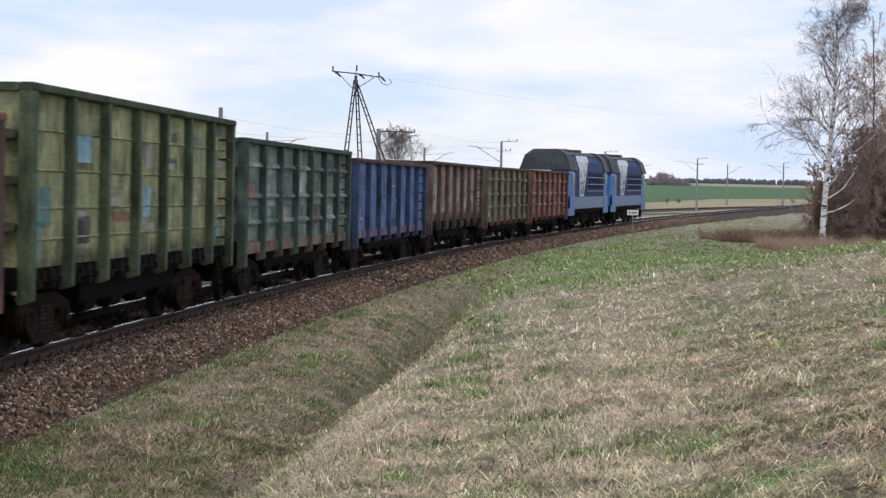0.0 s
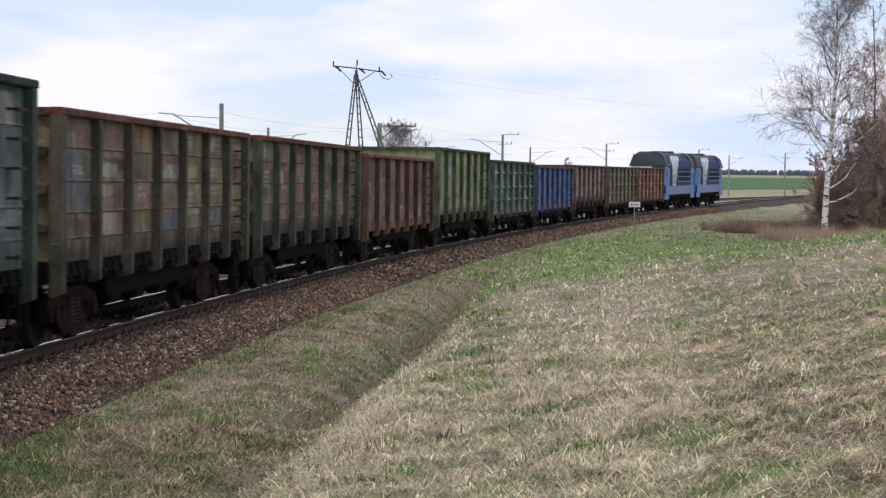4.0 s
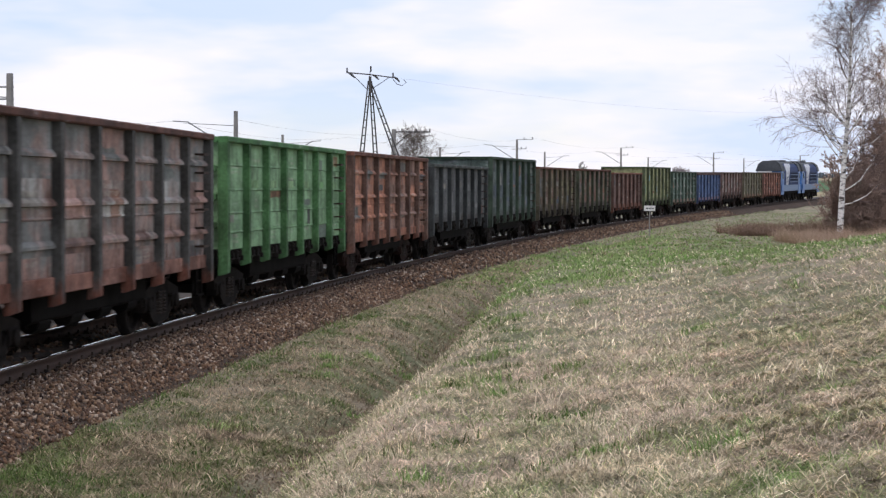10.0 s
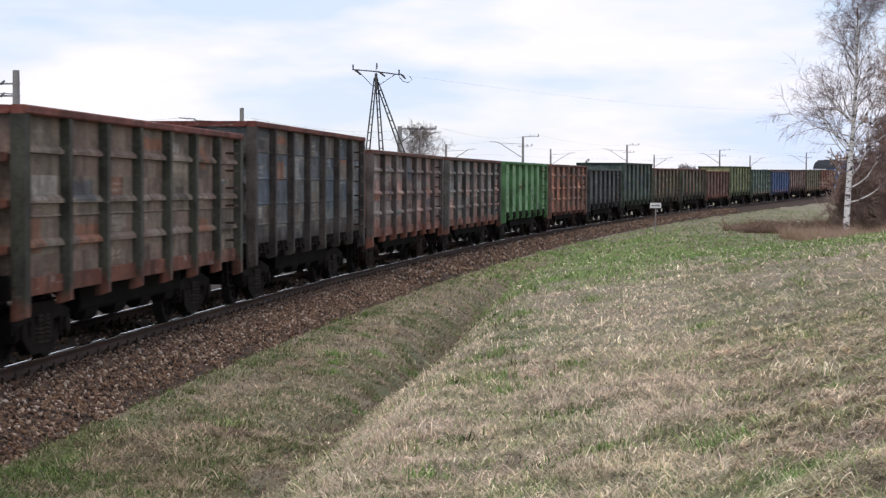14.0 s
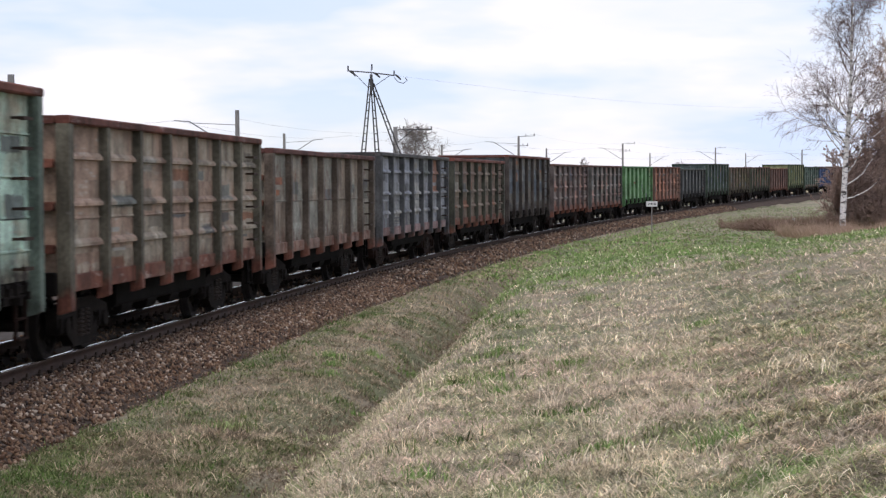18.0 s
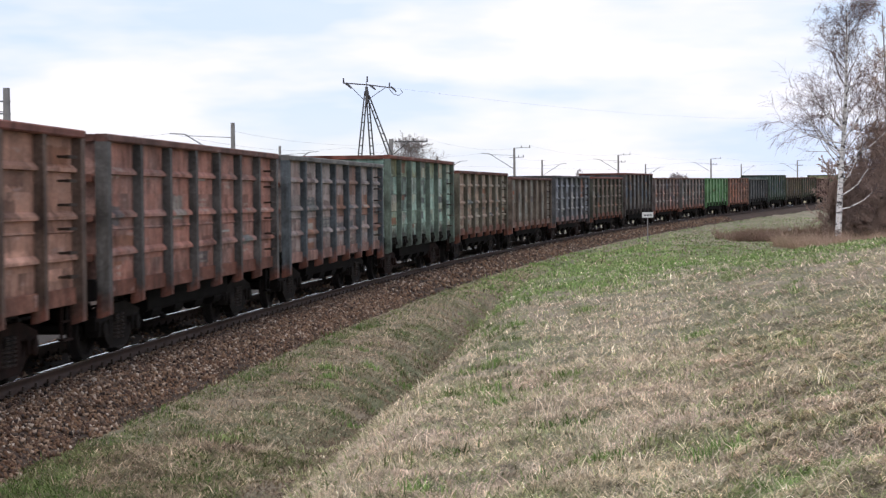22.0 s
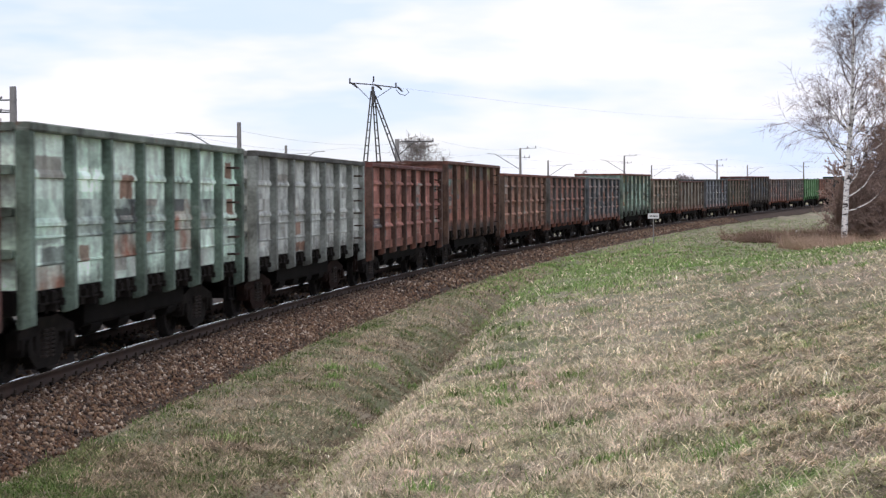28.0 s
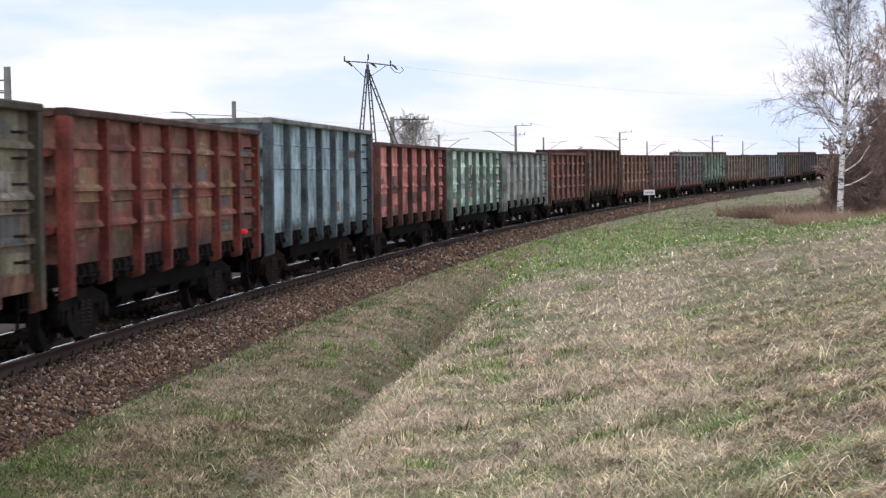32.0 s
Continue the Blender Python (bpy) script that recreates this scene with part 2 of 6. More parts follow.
def sward(name, straw, tan, grey, green, scale, lo, hi):
    """Matted grass: straw and tan fields, grey-green mottling, green patches, and each blade a little lighter or darker."""
    m, n, l, p = nodes_of(name)
    co = n.new("ShaderNodeTexCoord").outputs["Object"]
    rnd = n.new("ShaderNodeNewGeometry").outputs["Random Per Island"]
    own = math_node(n, l, "FRACT", math_node(n, l, "MULTIPLY", rnd, 37.7))
    swing = math_node(n, l, "MULTIPLY", math_node(n, l, "SUBTRACT", own, 0.5), 0.22)
    f1 = math_node(n, l, "ADD", noise_node(n, l, co, scale * 0.7, 4.0, 0.6), swing)
    f2 = math_node(n, l, "ADD", noise_node(n, l, co, scale * 3.3, 5.0, 0.65), swing)
    f3 = math_node(n, l, "ADD", noise_node(n, l, co, scale, 6.0, 0.68), swing)
    c = mix(n, l, ramp(n, l, f1, 0.42, 0.58), straw, tan)
    c = mix(n, l, ramp(n, l, f2, 0.53, 0.64), c, grey)
    c = mix(n, l, ramp(n, l, f3, lo, hi), c, green)
    c = mix(n, l, 1.0, c, ramp(n, l, rnd, 0.0, 1.0, (0.42, 0.40, 0.38, 1), (1.62, 1.62, 1.62, 1)), "MULTIPLY")
    f4 = noise_node(n, l, co, 4.5, 3.0, 0.6)
    c = mix(n, l, 1.0, c, ramp(n, l, f4, 0.34, 0.62, (0.72, 0.71, 0.71, 1), (1.46, 1.45, 1.52, 1)), "MULTIPLY")
    l.new(c, p.inputs["Base Color"])
    p.inputs["Roughness"].default_value = 0.8
    p.inputs["Specular IOR Level"].default_value = 0.15
    thin_blade(n, l, p, c)
    return m


GROUND = land("bank_soil", (0.35, 0.30, 0.215), (0.20, 0.21, 0.115), (0.22, 0.175, 0.125), 0.5)
CROP = land("winter_crop", (0.06, 0.15, 0.045), (0.05, 0.13, 0.035), (0.075, 0.14, 0.05), 0.02)
STUBBLE = land("dry_field", (0.36, 0.30, 0.17), (0.28, 0.25, 0.14), (0.32, 0.25, 0.15), 0.01)
BALLAST = plain("ballast_bed", (0.095, 0.066, 0.05), (0.045, 0.033, 0.026), 2.0, 0.95, 0.0, 0.03)
RAIL_SIDE = plain("rusty_rail", (0.075, 0.043, 0.03), (0.045, 0.029, 0.022), 4.0, 0.75)
RAIL_TOP = plain("polished_rail_head", (0.98, 0.98, 0.98), (0.96, 0.96, 0.96), 2.0, 0.08, 1.0, 0.0)
SLEEPER = plain("tarred_sleeper", (0.05, 0.036, 0.028), (0.085, 0.065, 0.05), 5.0, 0.9)
IRON = plain("brown_iron", (0.035, 0.025, 0.02), (0.065, 0.04, 0.028), 4.0, 0.8)
BOGIE_MAT = plain("dirty_cast_steel", (0.014, 0.0125, 0.0115), (0.030, 0.025, 0.022), 4.0, 0.8)
BOGIE_RUST = plain("rusty_cast_steel", (0.038, 0.021, 0.017), (0.017, 0.0125, 0.011), 4.0, 0.8)
WHEEL_MAT = plain("wheel_steel", (0.035, 0.03, 0.028), (0.02, 0.018, 0.017), 6.0, 0.6, 0.2)
UNDER = plain("underframe_black", (0.007, 0.0065, 0.006), (0.014, 0.012, 0.011), 3.0, 0.85)
INNER = plain("wagon_inside_rust", (0.11, 0.055, 0.035), (0.07, 0.045, 0.035), 3.0, 0.85)
CONCRETE = plain("weathered_concrete", (0.33, 0.32, 0.30), (0.24, 0.23, 0.22), 2.0, 0.85)
GALV = plain("galvanised_steel", (0.26, 0.27, 0.28), (0.17, 0.18, 0.19), 2.0, 0.55, 0.4)
DARK_STEEL = plain("dark_lattice_steel", (0.085, 0.085, 0.09), (0.13, 0.125, 0.12), 2.0, 0.7, 0.2)
WIRE = plain("wire", (0.06, 0.06, 0.065), (0.09, 0.09, 0.09), 2.0, 0.6, 0.3)
WHITE = plain("white_sign_paint", (0.78, 0.78, 0.76), (0.68, 0.68, 0.66), 6.0, 0.5)
BLACK = plain("black_paint", (0.02, 0.02, 0.02), (0.03, 0.03, 0.03), 6.0, 0.5)

for m in (UNDER, BOGIE_MAT, BOGIE_RUST, WHEEL_MAT):
    m.node_tree.nodes["Principled BSDF"].inputs["Specular IOR Level"].default_value = 0.04


# ---- shapes ----
class Geo:
    """Gathers boxes, prisms and tubes into one mesh."""

    def __init__(self):
        self.v, self.f = [], []

    def add(self, v, f):
        o = len(self.v)
        self.v += [tuple(p) for p in v]
        self.f += [tuple(i + o for i in q) for q in f]
        return self

    def box(self, x0, x1, y0, y1, z0, z1, c=0.0):
        if c:
            return self.prism([(y0 + c, z0), (y1 - c, z0), (y1, z0 + c), (y1, z1 - c), (y1 - c, z1), (y0 + c, z1), (y0, z1 - c), (y0, z0 + c)], x0, x1)
        return self.add([(x, y, z) for x in (x0, x1) for y in (y0, y1) for z in (z0, z1)],
                        [(0, 1, 3, 2), (4, 6, 7, 5), (0, 4, 5, 1), (2, 3, 7, 6), (0, 2, 6, 4), (1, 5, 7, 3)])

    def prism(self, poly, a, b, axis="x"):
        """A polygon pushed along an axis; it runs counter-clockwise as seen from the axis's far end."""
        k, v = len(poly), []
        for t in (a, b):
            for p, q in poly:
                v.append((t, p, q) if axis == "x" else (q, t, p) if axis == "y" else (p, q, t))
        f = [tuple(range(k - 1, -1, -1)), tuple(range(k, 2 * k))]
        f += [(i, (i + 1) % k, (i + 1) % k + k, i + k) for i in range(k)]
        return self.add(v, f)

    def tube(self, pts, radii, sides=8, caps=True):
        pts = [Vector(p) for p in pts]
        v, f, n = [], [], len(pts)
        for i, p in enumerate(pts):
            d = (pts[min(i + 1, n - 1)] - pts[max(i - 1, 0)]).normalized()
            a = d.cross(Vector((0, 0, 1)) if abs(d.z) < 0.9 else Vector((1, 0, 0))).normalized()
            b = d.cross(a)
            r = radii[i] if isinstance(radii, (list, tuple)) else radii
            v += [p + (a * math.cos(2 * math.pi * j / sides) + b * math.sin(2 * math.pi * j / sides)) * r for j in range(sides)]
        for i in range(n - 1):
            for j in range(sides):
                k = (j + 1) % sides
                f.append((i * sides + j, i * sides + k, (i + 1) * sides + k, (i + 1) * sides + j))
        if caps:
            f += [tuple(range(sides - 1, -1, -1)), tuple(range((n - 1) * sides, n * sides))]
        return self.add(v, f)

    def lathe(self, prof, cx, cz, sides=20):
        """A profile of (y, radius) turned about an axis along y."""
        v, f, n = [], [], len(prof)
        for y, r in prof:
            v += [(cx + r * math.cos(2 * math.pi * j / sides), y, cz + r * math.sin(2 * math.pi * j / sides)) for j in range(sides)]
        for i in range(n - 1):
            for j in range(sides):
                k = (j + 1) % sides
                f.append((i * sides + j, (i + 1) * sides + j, (i + 1) * sides + k, i * sides + k))
        f += [tuple(range(sides)), tuple(range(n * sides - 1, (n - 1) * sides - 1, -1))]
        return self.add(v, f)

    def mesh(self, name, smooth=False):
        me = bpy.data.meshes.new(name)
        me.from_pydata(self.v, [], self.f)
        if smooth:
            me.polygons.foreach_set("use_smooth", [True] * len(me.polygons))
        me.update()
        return me


def thing(name, m, label, category, group="", kind=""):
    ob = new(name)
    ob.empty_display_size = 0.3
    ob.matrix_world = m
    return tagged(ob, label, category, group, kind)


def part(name, geo, material, parent, label="", m=None, smooth=False):
    """One mesh under its thing; the material belongs to the object, so that alike pieces share a mesh."""
    me = geo.mesh(name, smooth) if isinstance(geo, Geo) else geo
    ob = new(name, me)
    if not me.materials:
        me.materials.append(None)
    ob.material_slots[0].link = "OBJECT"
    ob.material_slots[0].material = material
    if parent is not None:
        ob.parent = parent
    if m is not None:
        ob.matrix_local = m
    return tagged(ob, label)


def cloud(name, verts, faces, material, more=None):
    """A mesh from arrays: verts n x 3, faces of one size and, if given, more of another."""
    me = bpy.data.meshes.new(name)
    sets = [f for f in (faces, more) if f is not None]
    loops = np.concatenate([f.ravel() for f in sets])
    sizes = np.concatenate([np.full(len(f), f.shape[1]) for f in sets])
    me.vertices.add(len(verts))
    me.vertices.foreach_set("co", verts.astype(np.float32).ravel())
    me.loops.add(len(loops))
    me.loops.foreach_set("vertex_index", loops.astype(np.int32))
    me.polygons.add(len(sizes))
    me.polygons.foreach_set("loop_start", np.concatenate([[0], np.cumsum(sizes)[:-1]]).astype(np.int32))
    me.update(calc_edges=True)
    me.materials.append(material)
    return me


# ---- the line: its plan and its height ----
X0, Y0, TH0, K0, K1, K2 = -8.1634, 7.4586, 0.05396, 0.0018189, -1.8662e-06, -2.5683e-08
G0, G1, G2 = -0.011570, 1.06256e-04, -4.3913e-07
DS = 0.5
S_LO, S_HI = -560.0, 640.0


def bend(s):
    s = np.clip(s, -10, 235)
    return K0 + K1 * s + K2 * s * s


def fall(s):
    s = np.clip(s, -10, 235)
    return G0 + G1 * s + G2 * s * s / 2


S_TAB = np.arange(S_LO, S_HI + DS, DS)
I_ZERO = int(round(-S_LO / DS))


def table(rate, at_zero):
    mid = rate(S_TAB[:-1] + DS / 2) * DS
    c = np.concatenate([[0], np.cumsum(mid)])
    return c - c[I_ZERO] + at_zero


TH_TAB = table(bend, TH0)
Z_TAB = table(fall, 0.0)
TH_MID = (TH_TAB[1:] + TH_TAB[:-1]) / 2
X_TAB = np.concatenate([[0], np.cumsum(np.sin(TH_MID) * DS)])
Y_TAB = np.concatenate([[0], np.cumsum(np.cos(TH_MID) * DS)])
X_TAB += X0 - X_TAB[I_ZERO]
Y_TAB += Y0 - Y_TAB[I_ZERO]


def rail_at(s, u=0.0, z=0.0):
    """A point of the line at s metres along it, u metres to its right, z above the rail head."""
    x, y, h, t = (np.interp(s, S_TAB, a) for a in (X_TAB, Y_TAB, Z_TAB, TH_TAB))
    return x + u * np.cos(t), y - u * np.sin(t), h + z


def on_line(c, half):
    """The pose of a vehicle whose bogies stand at equal reach before and behind c."""
    a, b = Vector(rail_at(c - half)), Vector(rail_at(c + half))
    fwd = (b - a).normalized()
    left = Vector((0, 0, 1)).cross(fwd).normalized()
    up = fwd.cross(left)
    r = Matrix((fwd, left, up)).transposed().to_4x4()
    return Matrix.Translation((a + b) / 2) @ r


def nearest(x, y):
    """s and u of points in plan: a guess from y, then steps along the line's heading; far-off points by a search."""
    s = np.interp(y, Y_TAB, S_TAB)
    for _ in range(7):
        px, py, th = (np.interp(s, S_TAB, a) for a in (X_TAB, Y_TAB, TH_TAB))
        s = np.clip(s + (x - px) * np.sin(th) + (y - py) * np.cos(th), S_LO, S_HI)
    px, py, th = (np.interp(s, S_TAB, a) for a in (X_TAB, Y_TAB, TH_TAB))
    u = (x - px) * np.cos(th) - (y - py) * np.sin(th)
    k = slice(0, None, 4)
    tx, ty, ts, tt = X_TAB[k], Y_TAB[k], S_TAB[k], TH_TAB[k]
    far = np.flatnonzero((np.abs(u) > 60) | (y < Y_TAB[0] + 1) | (y > Y_TAB[-1] - 1))
    for i in range(0, len(far), 4000):
        f = far[i:i + 4000]
        j = ((x[f, None] - tx) ** 2 + (y[f, None] - ty) ** 2).argmin(1)
        dx, dy = x[f] - tx[j], y[f] - ty[j]
        s[f] = ts[j] + dx * np.sin(tt[j]) + dy * np.cos(tt[j])
        u[f] = dx * np.cos(tt[j]) - dy * np.sin(tt[j])
    return s, u


def smooth(a, b, v):
    t = np.clip((v - a) / (b - a), 0, 1)
    return t * t * (3 - 2 * t)


def waves(x, y, seed, size):
    """A soft sum of sines, for uneven ground."""
    r = np.random.RandomState(seed)
    out = np.zeros_like(x)
    for k in range(7):
        a, q, ph = r.uniform(0, 6.28), size * r.uniform(0.6, 1.7), r.uniform(0, 6.28)
        out += np.sin((x * math.cos(a) + y * math.sin(a)) * 6.28 / q + ph)
    return out / 7


def comb(x, y):
    """Ridges of combed-down grass that lie across the bank's right-hand slope."""
    w = smooth(0.0, 0.9, x - 0.115 * y) * smooth(42, 28, y)
    return w * np.sin(6.283 * (y - 0.8 * x + 0.9 * waves(x, y, 83, 3.0)) / 1.0)


def ground_z(x, y):
    x, y = np.asarray(x, float), np.asarray(y, float)
    sh = x.shape
    x, y = x.ravel(), y.ravel()
    s, u = nearest(x, y)
    zt = np.interp(s, S_TAB, Z_TAB)
    plain_z = -2.6
    # right of the line: shelf, ditch, bank
    shelf = zt - 0.56 - 0.05 * (np.clip(u, 2.3, 4.5) - 2.3)
    ditch_u = np.interp(s, [0, 25, 50, 90], [5.4, 5.3, 4.4, 4.2]) + 0.25 * waves(s, u * 0 + 3, 71, 5.0)
    ditch = np.interp(s, [0, 13, 24, 45, 85], [0.02, 0.06, 0.46, 0.5, 0.0]) * np.exp(-((u - ditch_u) / 0.6) ** 2)
    bank = np.interp(y, [-30, 0, 12, 22, 34, 67, 100, 140], [0.9, 0.85, 0.38, -0.02, -0.34, -0.62, -0.95, -1.5])
    bank = bank + 0.15 * np.clip(x, 0, 14) * (1 - smooth(38, 72, y))
    rise = smooth(ditch_u - 0.1, ditch_u + 1.9, u)
    right = shelf * (1 - rise) + bank * rise - ditch
    right = right + (plain_z - right) * smooth(60, 160, u + np.clip(s - 140, 0, 200) * 0.5)
    # left of the line: a low fall to the plain
    left = zt - 0.56 + (plain_z - zt + 0.56) * smooth(4, 14, -u)
    z = np.where(u > 0, right, left)
    z = np.where(np.abs(u) < 2.2, zt - 0.75, z)
    bumps = 0.06 * waves(x, y, 3, 3.1) + 0.055 * waves(x, y, 5, 1.4)
    z = z + bumps * smooth(2.6, 4.5, np.abs(u))
    # tussocks, and combed ridges on the slope
    lumps = 0.03 * waves(x, y, 81, 0.95) + 0.022 * waves(x, y, 82, 0.5)
    z = z + (lumps + 0.075 * comb(x, y)) * smooth(2.7, 3.4, u) * smooth(70, 40, y)
    return z.reshape(sh)


# ---- ground ----
def grown(a, b, step, grow, far):
    out = list(np.arange(a, b, step))
    d = step
    while out[-1] < far:
        d *= grow
        out.append(out[-1] + d)
    return out


gx = np.array([-v for v in reversed(grown(16.0, 16.5, 0.6, 1.16, 3000))] + list(np.arange(-15.5, -7, 0.3)) + list(np.arange(-7, 8, 0.19)) + list(np.arange(8, 16, 0.3)) + grown(16.0, 34, 0.7, 1.14, 3000))
gy = np.array([-v for v in reversed(grown(6.0, 6.5, 0.6, 1.2, 3000))] + list(np.arange(-5.5, 7, 0.45)) + list(np.arange(7, 26, 0.24)) + list(np.arange(26, 70, 0.45)) + grown(70.0, 130, 0.9, 1.08, 4200))
GX, GY = np.meshgrid(gx, gy)
GZ = ground_z(GX, GY)
nx, ny = len(gx), len(gy)
ii = (np.arange(ny - 1)[:, None] * nx + np.arange(nx - 1)[None, :]).ravel()
me = cloud("ground", np.stack([GX, GY, GZ], -1).reshape(-1, 3), np.stack([ii, ii + 1, ii + nx + 1, ii + nx], -1), GROUND)
me.polygons.foreach_set("use_smooth", [True] * len(me.polygons))
ground = tagged(new("ground", me), "grassy trackside ground with a ditch and bank", "ground", kind="structure")


def field(name, x0, x1, near, far, lift, material, label):
    """A field whose near and far edges are given as functions of x."""
    xs = np.linspace(x0, x1, 60)
    rows = [near(xs) + (far(xs) - near(xs)) * k / 9 for k in range(10)]
    fx, fy = np.broadcast_to(xs, (10, 60)), np.stack(rows)
    q = (np.arange(9)[:, None] * 60 + np.arange(59)[None, :]).ravel()
    me = cloud(name, np.stack([fx, fy, np.full(fx.shape, -2.6 + lift)], -1).reshape(-1, 3), np.stack([q, q + 1, q + 61, q + 60], -1), material)
    return tagged(new(name, me), label, "field", kind="structure")


def crop_edge(x):
    return np.interp(x, [-400, 30, 43, 66, 100, 900], [345, 352, 380, 470, 530, 640])


field("dry_verge", -120, 500, lambda x: crop_edge(x) - 95, lambda x: crop_edge(x), 0.14, STUBBLE, "pale dry grass between the far track and the crop")
field("crop_field", -300, 900, crop_edge, lambda x: 0 * x + 1480, 0.17, CROP, "green field of young winter crop")
field("stubble_field", -600, 1600, lambda x: 0 * x + 1480, lambda x: 0 * x + 2600, 0.20, STUBBLE, "pale dry stubble field before the woods")

# ---- track ----
# strip added in a dark tone, so that the gap under the wagons looks black
DARK_STRIP = plain("dark_strip_tone", (0.04, 0.034, 0.029), (0.07, 0.058, 0.047), 0.8, 0.95, 0.0, 0.03)
sc_, uc_ = np.arange(-60, 330, 2.0), np.array([-8.5, -6.0, -4.0, -2.3])
SC, UC = np.meshgrid(sc_, uc_, indexing="ij")
cx_, cy_, _ = rail_at(SC, UC)
q = (np.arange(len(sc_) - 1)[:, None] * 4 + np.arange(3)[None, :]).ravel()
dark_strip = new("cinder_path", cloud("cinder_path", np.stack([cx_, cy_, ground_z(cx_, cy_) + 0.05], -1).reshape(-1, 3), np.stack([q, q + 1, q + 5, q + 4], -1), DARK_STRIP))
tagged(dark_strip, "dark strip added beyond the track to darken the gap under wagons", "path", kind="structure")
track = thing("railway_track", Matrix.Identity(4), "broad-gauge railway track on brown ballast", "track", kind="structure")
s_bed = np.concatenate([np.arange(-400, -20, 5.0), np.arange(-20, 130, 0.5), np.arange(130, 600, 4.0)])
u_bed = np.array([-2.75, -2.35, -1.75, -1.6, -0.9, 0, 0.9, 1.6, 1.75, 2.05, 2.35, 2.75])
z_bed = np.array([-0.85, -0.5, -0.23, -0.19, -0.2, -0.2, -0.2, -0.19, -0.23, -0.36, -0.50, -0.85])
SB, UB = np.meshgrid(s_bed, u_bed, indexing="ij")
bx, by, bz = rail_at(SB, UB, np.broadcast_to(z_bed, SB.shape))
bz = bz + 0.018 * waves(SB, UB * 3, 8, 0.9)
ns, nu = SB.shape
q = (np.arange(ns - 1)[:, None] * nu + np.arange(nu - 1)[None, :]).ravel()
bed = new("ballast_bed", cloud("ballast_bed", np.stack([bx, by, bz], -1).reshape(-1, 3), np.stack([q, q + 1, q + nu + 1, q + nu], -1), BALLAST))
bed.parent = track


def rail_strip(name, u0, sec, material):
    ss = np.concatenate([np.arange(-400, -20, 5.0), np.arange(-20, 250, 1.0), np.arange(250, 600, 5.0)])
    v = np.stack([np.stack(rail_at(ss, u0 + du, dz), -1) for du, dz in sec], 1)
    k, n = len(sec), len(ss)
    a = np.arange(n - 1)[:, None] * k + np.arange(k)[None, :]
    b = np.arange(n - 1)[:, None] * k + (np.arange(k) + 1)[None, :] % k
    f = np.stack([a, b, b + k, a + k], -1).reshape(-1, 4)
    ob = new(name, cloud(name, v.reshape(-1, 3), f, material))
    ob.parent = track
    return ob


RAIL_SEC = [(0.0345, -0.006), (0.036, -0.04), (0.012, -0.06), (0.011, -0.15), (0.075, -0.165), (0.075, -0.18),
            (-0.075, -0.18), (-0.075, -0.165), (-0.011, -0.15), (-0.012, -0.06), (-0.036, -0.04), (-0.0345, -0.006)]
HEAD_SEC = [(0.036, 0.003), (0.038, -0.004), (-0.038, -0.004), (-0.036, 0.003)]
for u0 in (-0.795, 0.795):
    rail_strip("rail", u0, RAIL_SEC, RAIL_SIDE)
    rail_strip("rail_head", u0, HEAD_SEC, RAIL_TOP)


# ---- the train ----
PITCH = 13.92            # from coupler to coupler
HALF = 6.36              # half the body's length
SIDE = 1.44              # the side sheets' outer face
PIVOT = 4.325            # bogie centres
WHEEL_R = 0.478
MESHES = {}


def cached(key, make, smooth_shade=False):
    if key not in MESHES:
        MESHES[key] = make().mesh(key.split(":")[0], smooth_shade)
    return MESHES[key]


POSTS = [-HALF + 0.09 + i * (2 * HALF - 0.18) / 7 for i in range(8)]
BAY = POSTS[1] - POSTS[0]


# plates from the sill up: where each one begins, and where its pressed rib lies, as shares of the sheet's height
ROWS = {"ribbed": ((0.0, None), (0.20, 0.268), (0.41, 0.52), (0.66, 0.81)),
        "shallow": ((0.0, None), (0.15, None), (0.32, 0.43), (0.58, 0.74)),
        "seamed": ((0.0, None), (0.15, None), (0.33, None), (0.55, None), (0.78, None)),
        "smooth": ((0.0, None), (0.50, None)),
        "panelled": ((0.0, None), (0.58, None), (0.80, None))}
RIB = {"ribbed": 0.075, "shallow": 0.04}
SEAMS = {"ribbed": (2,), "shallow": (1, 2), "seamed": (1, 2, 3, 4), "smooth": (1,), "panelled": (1, 2)}


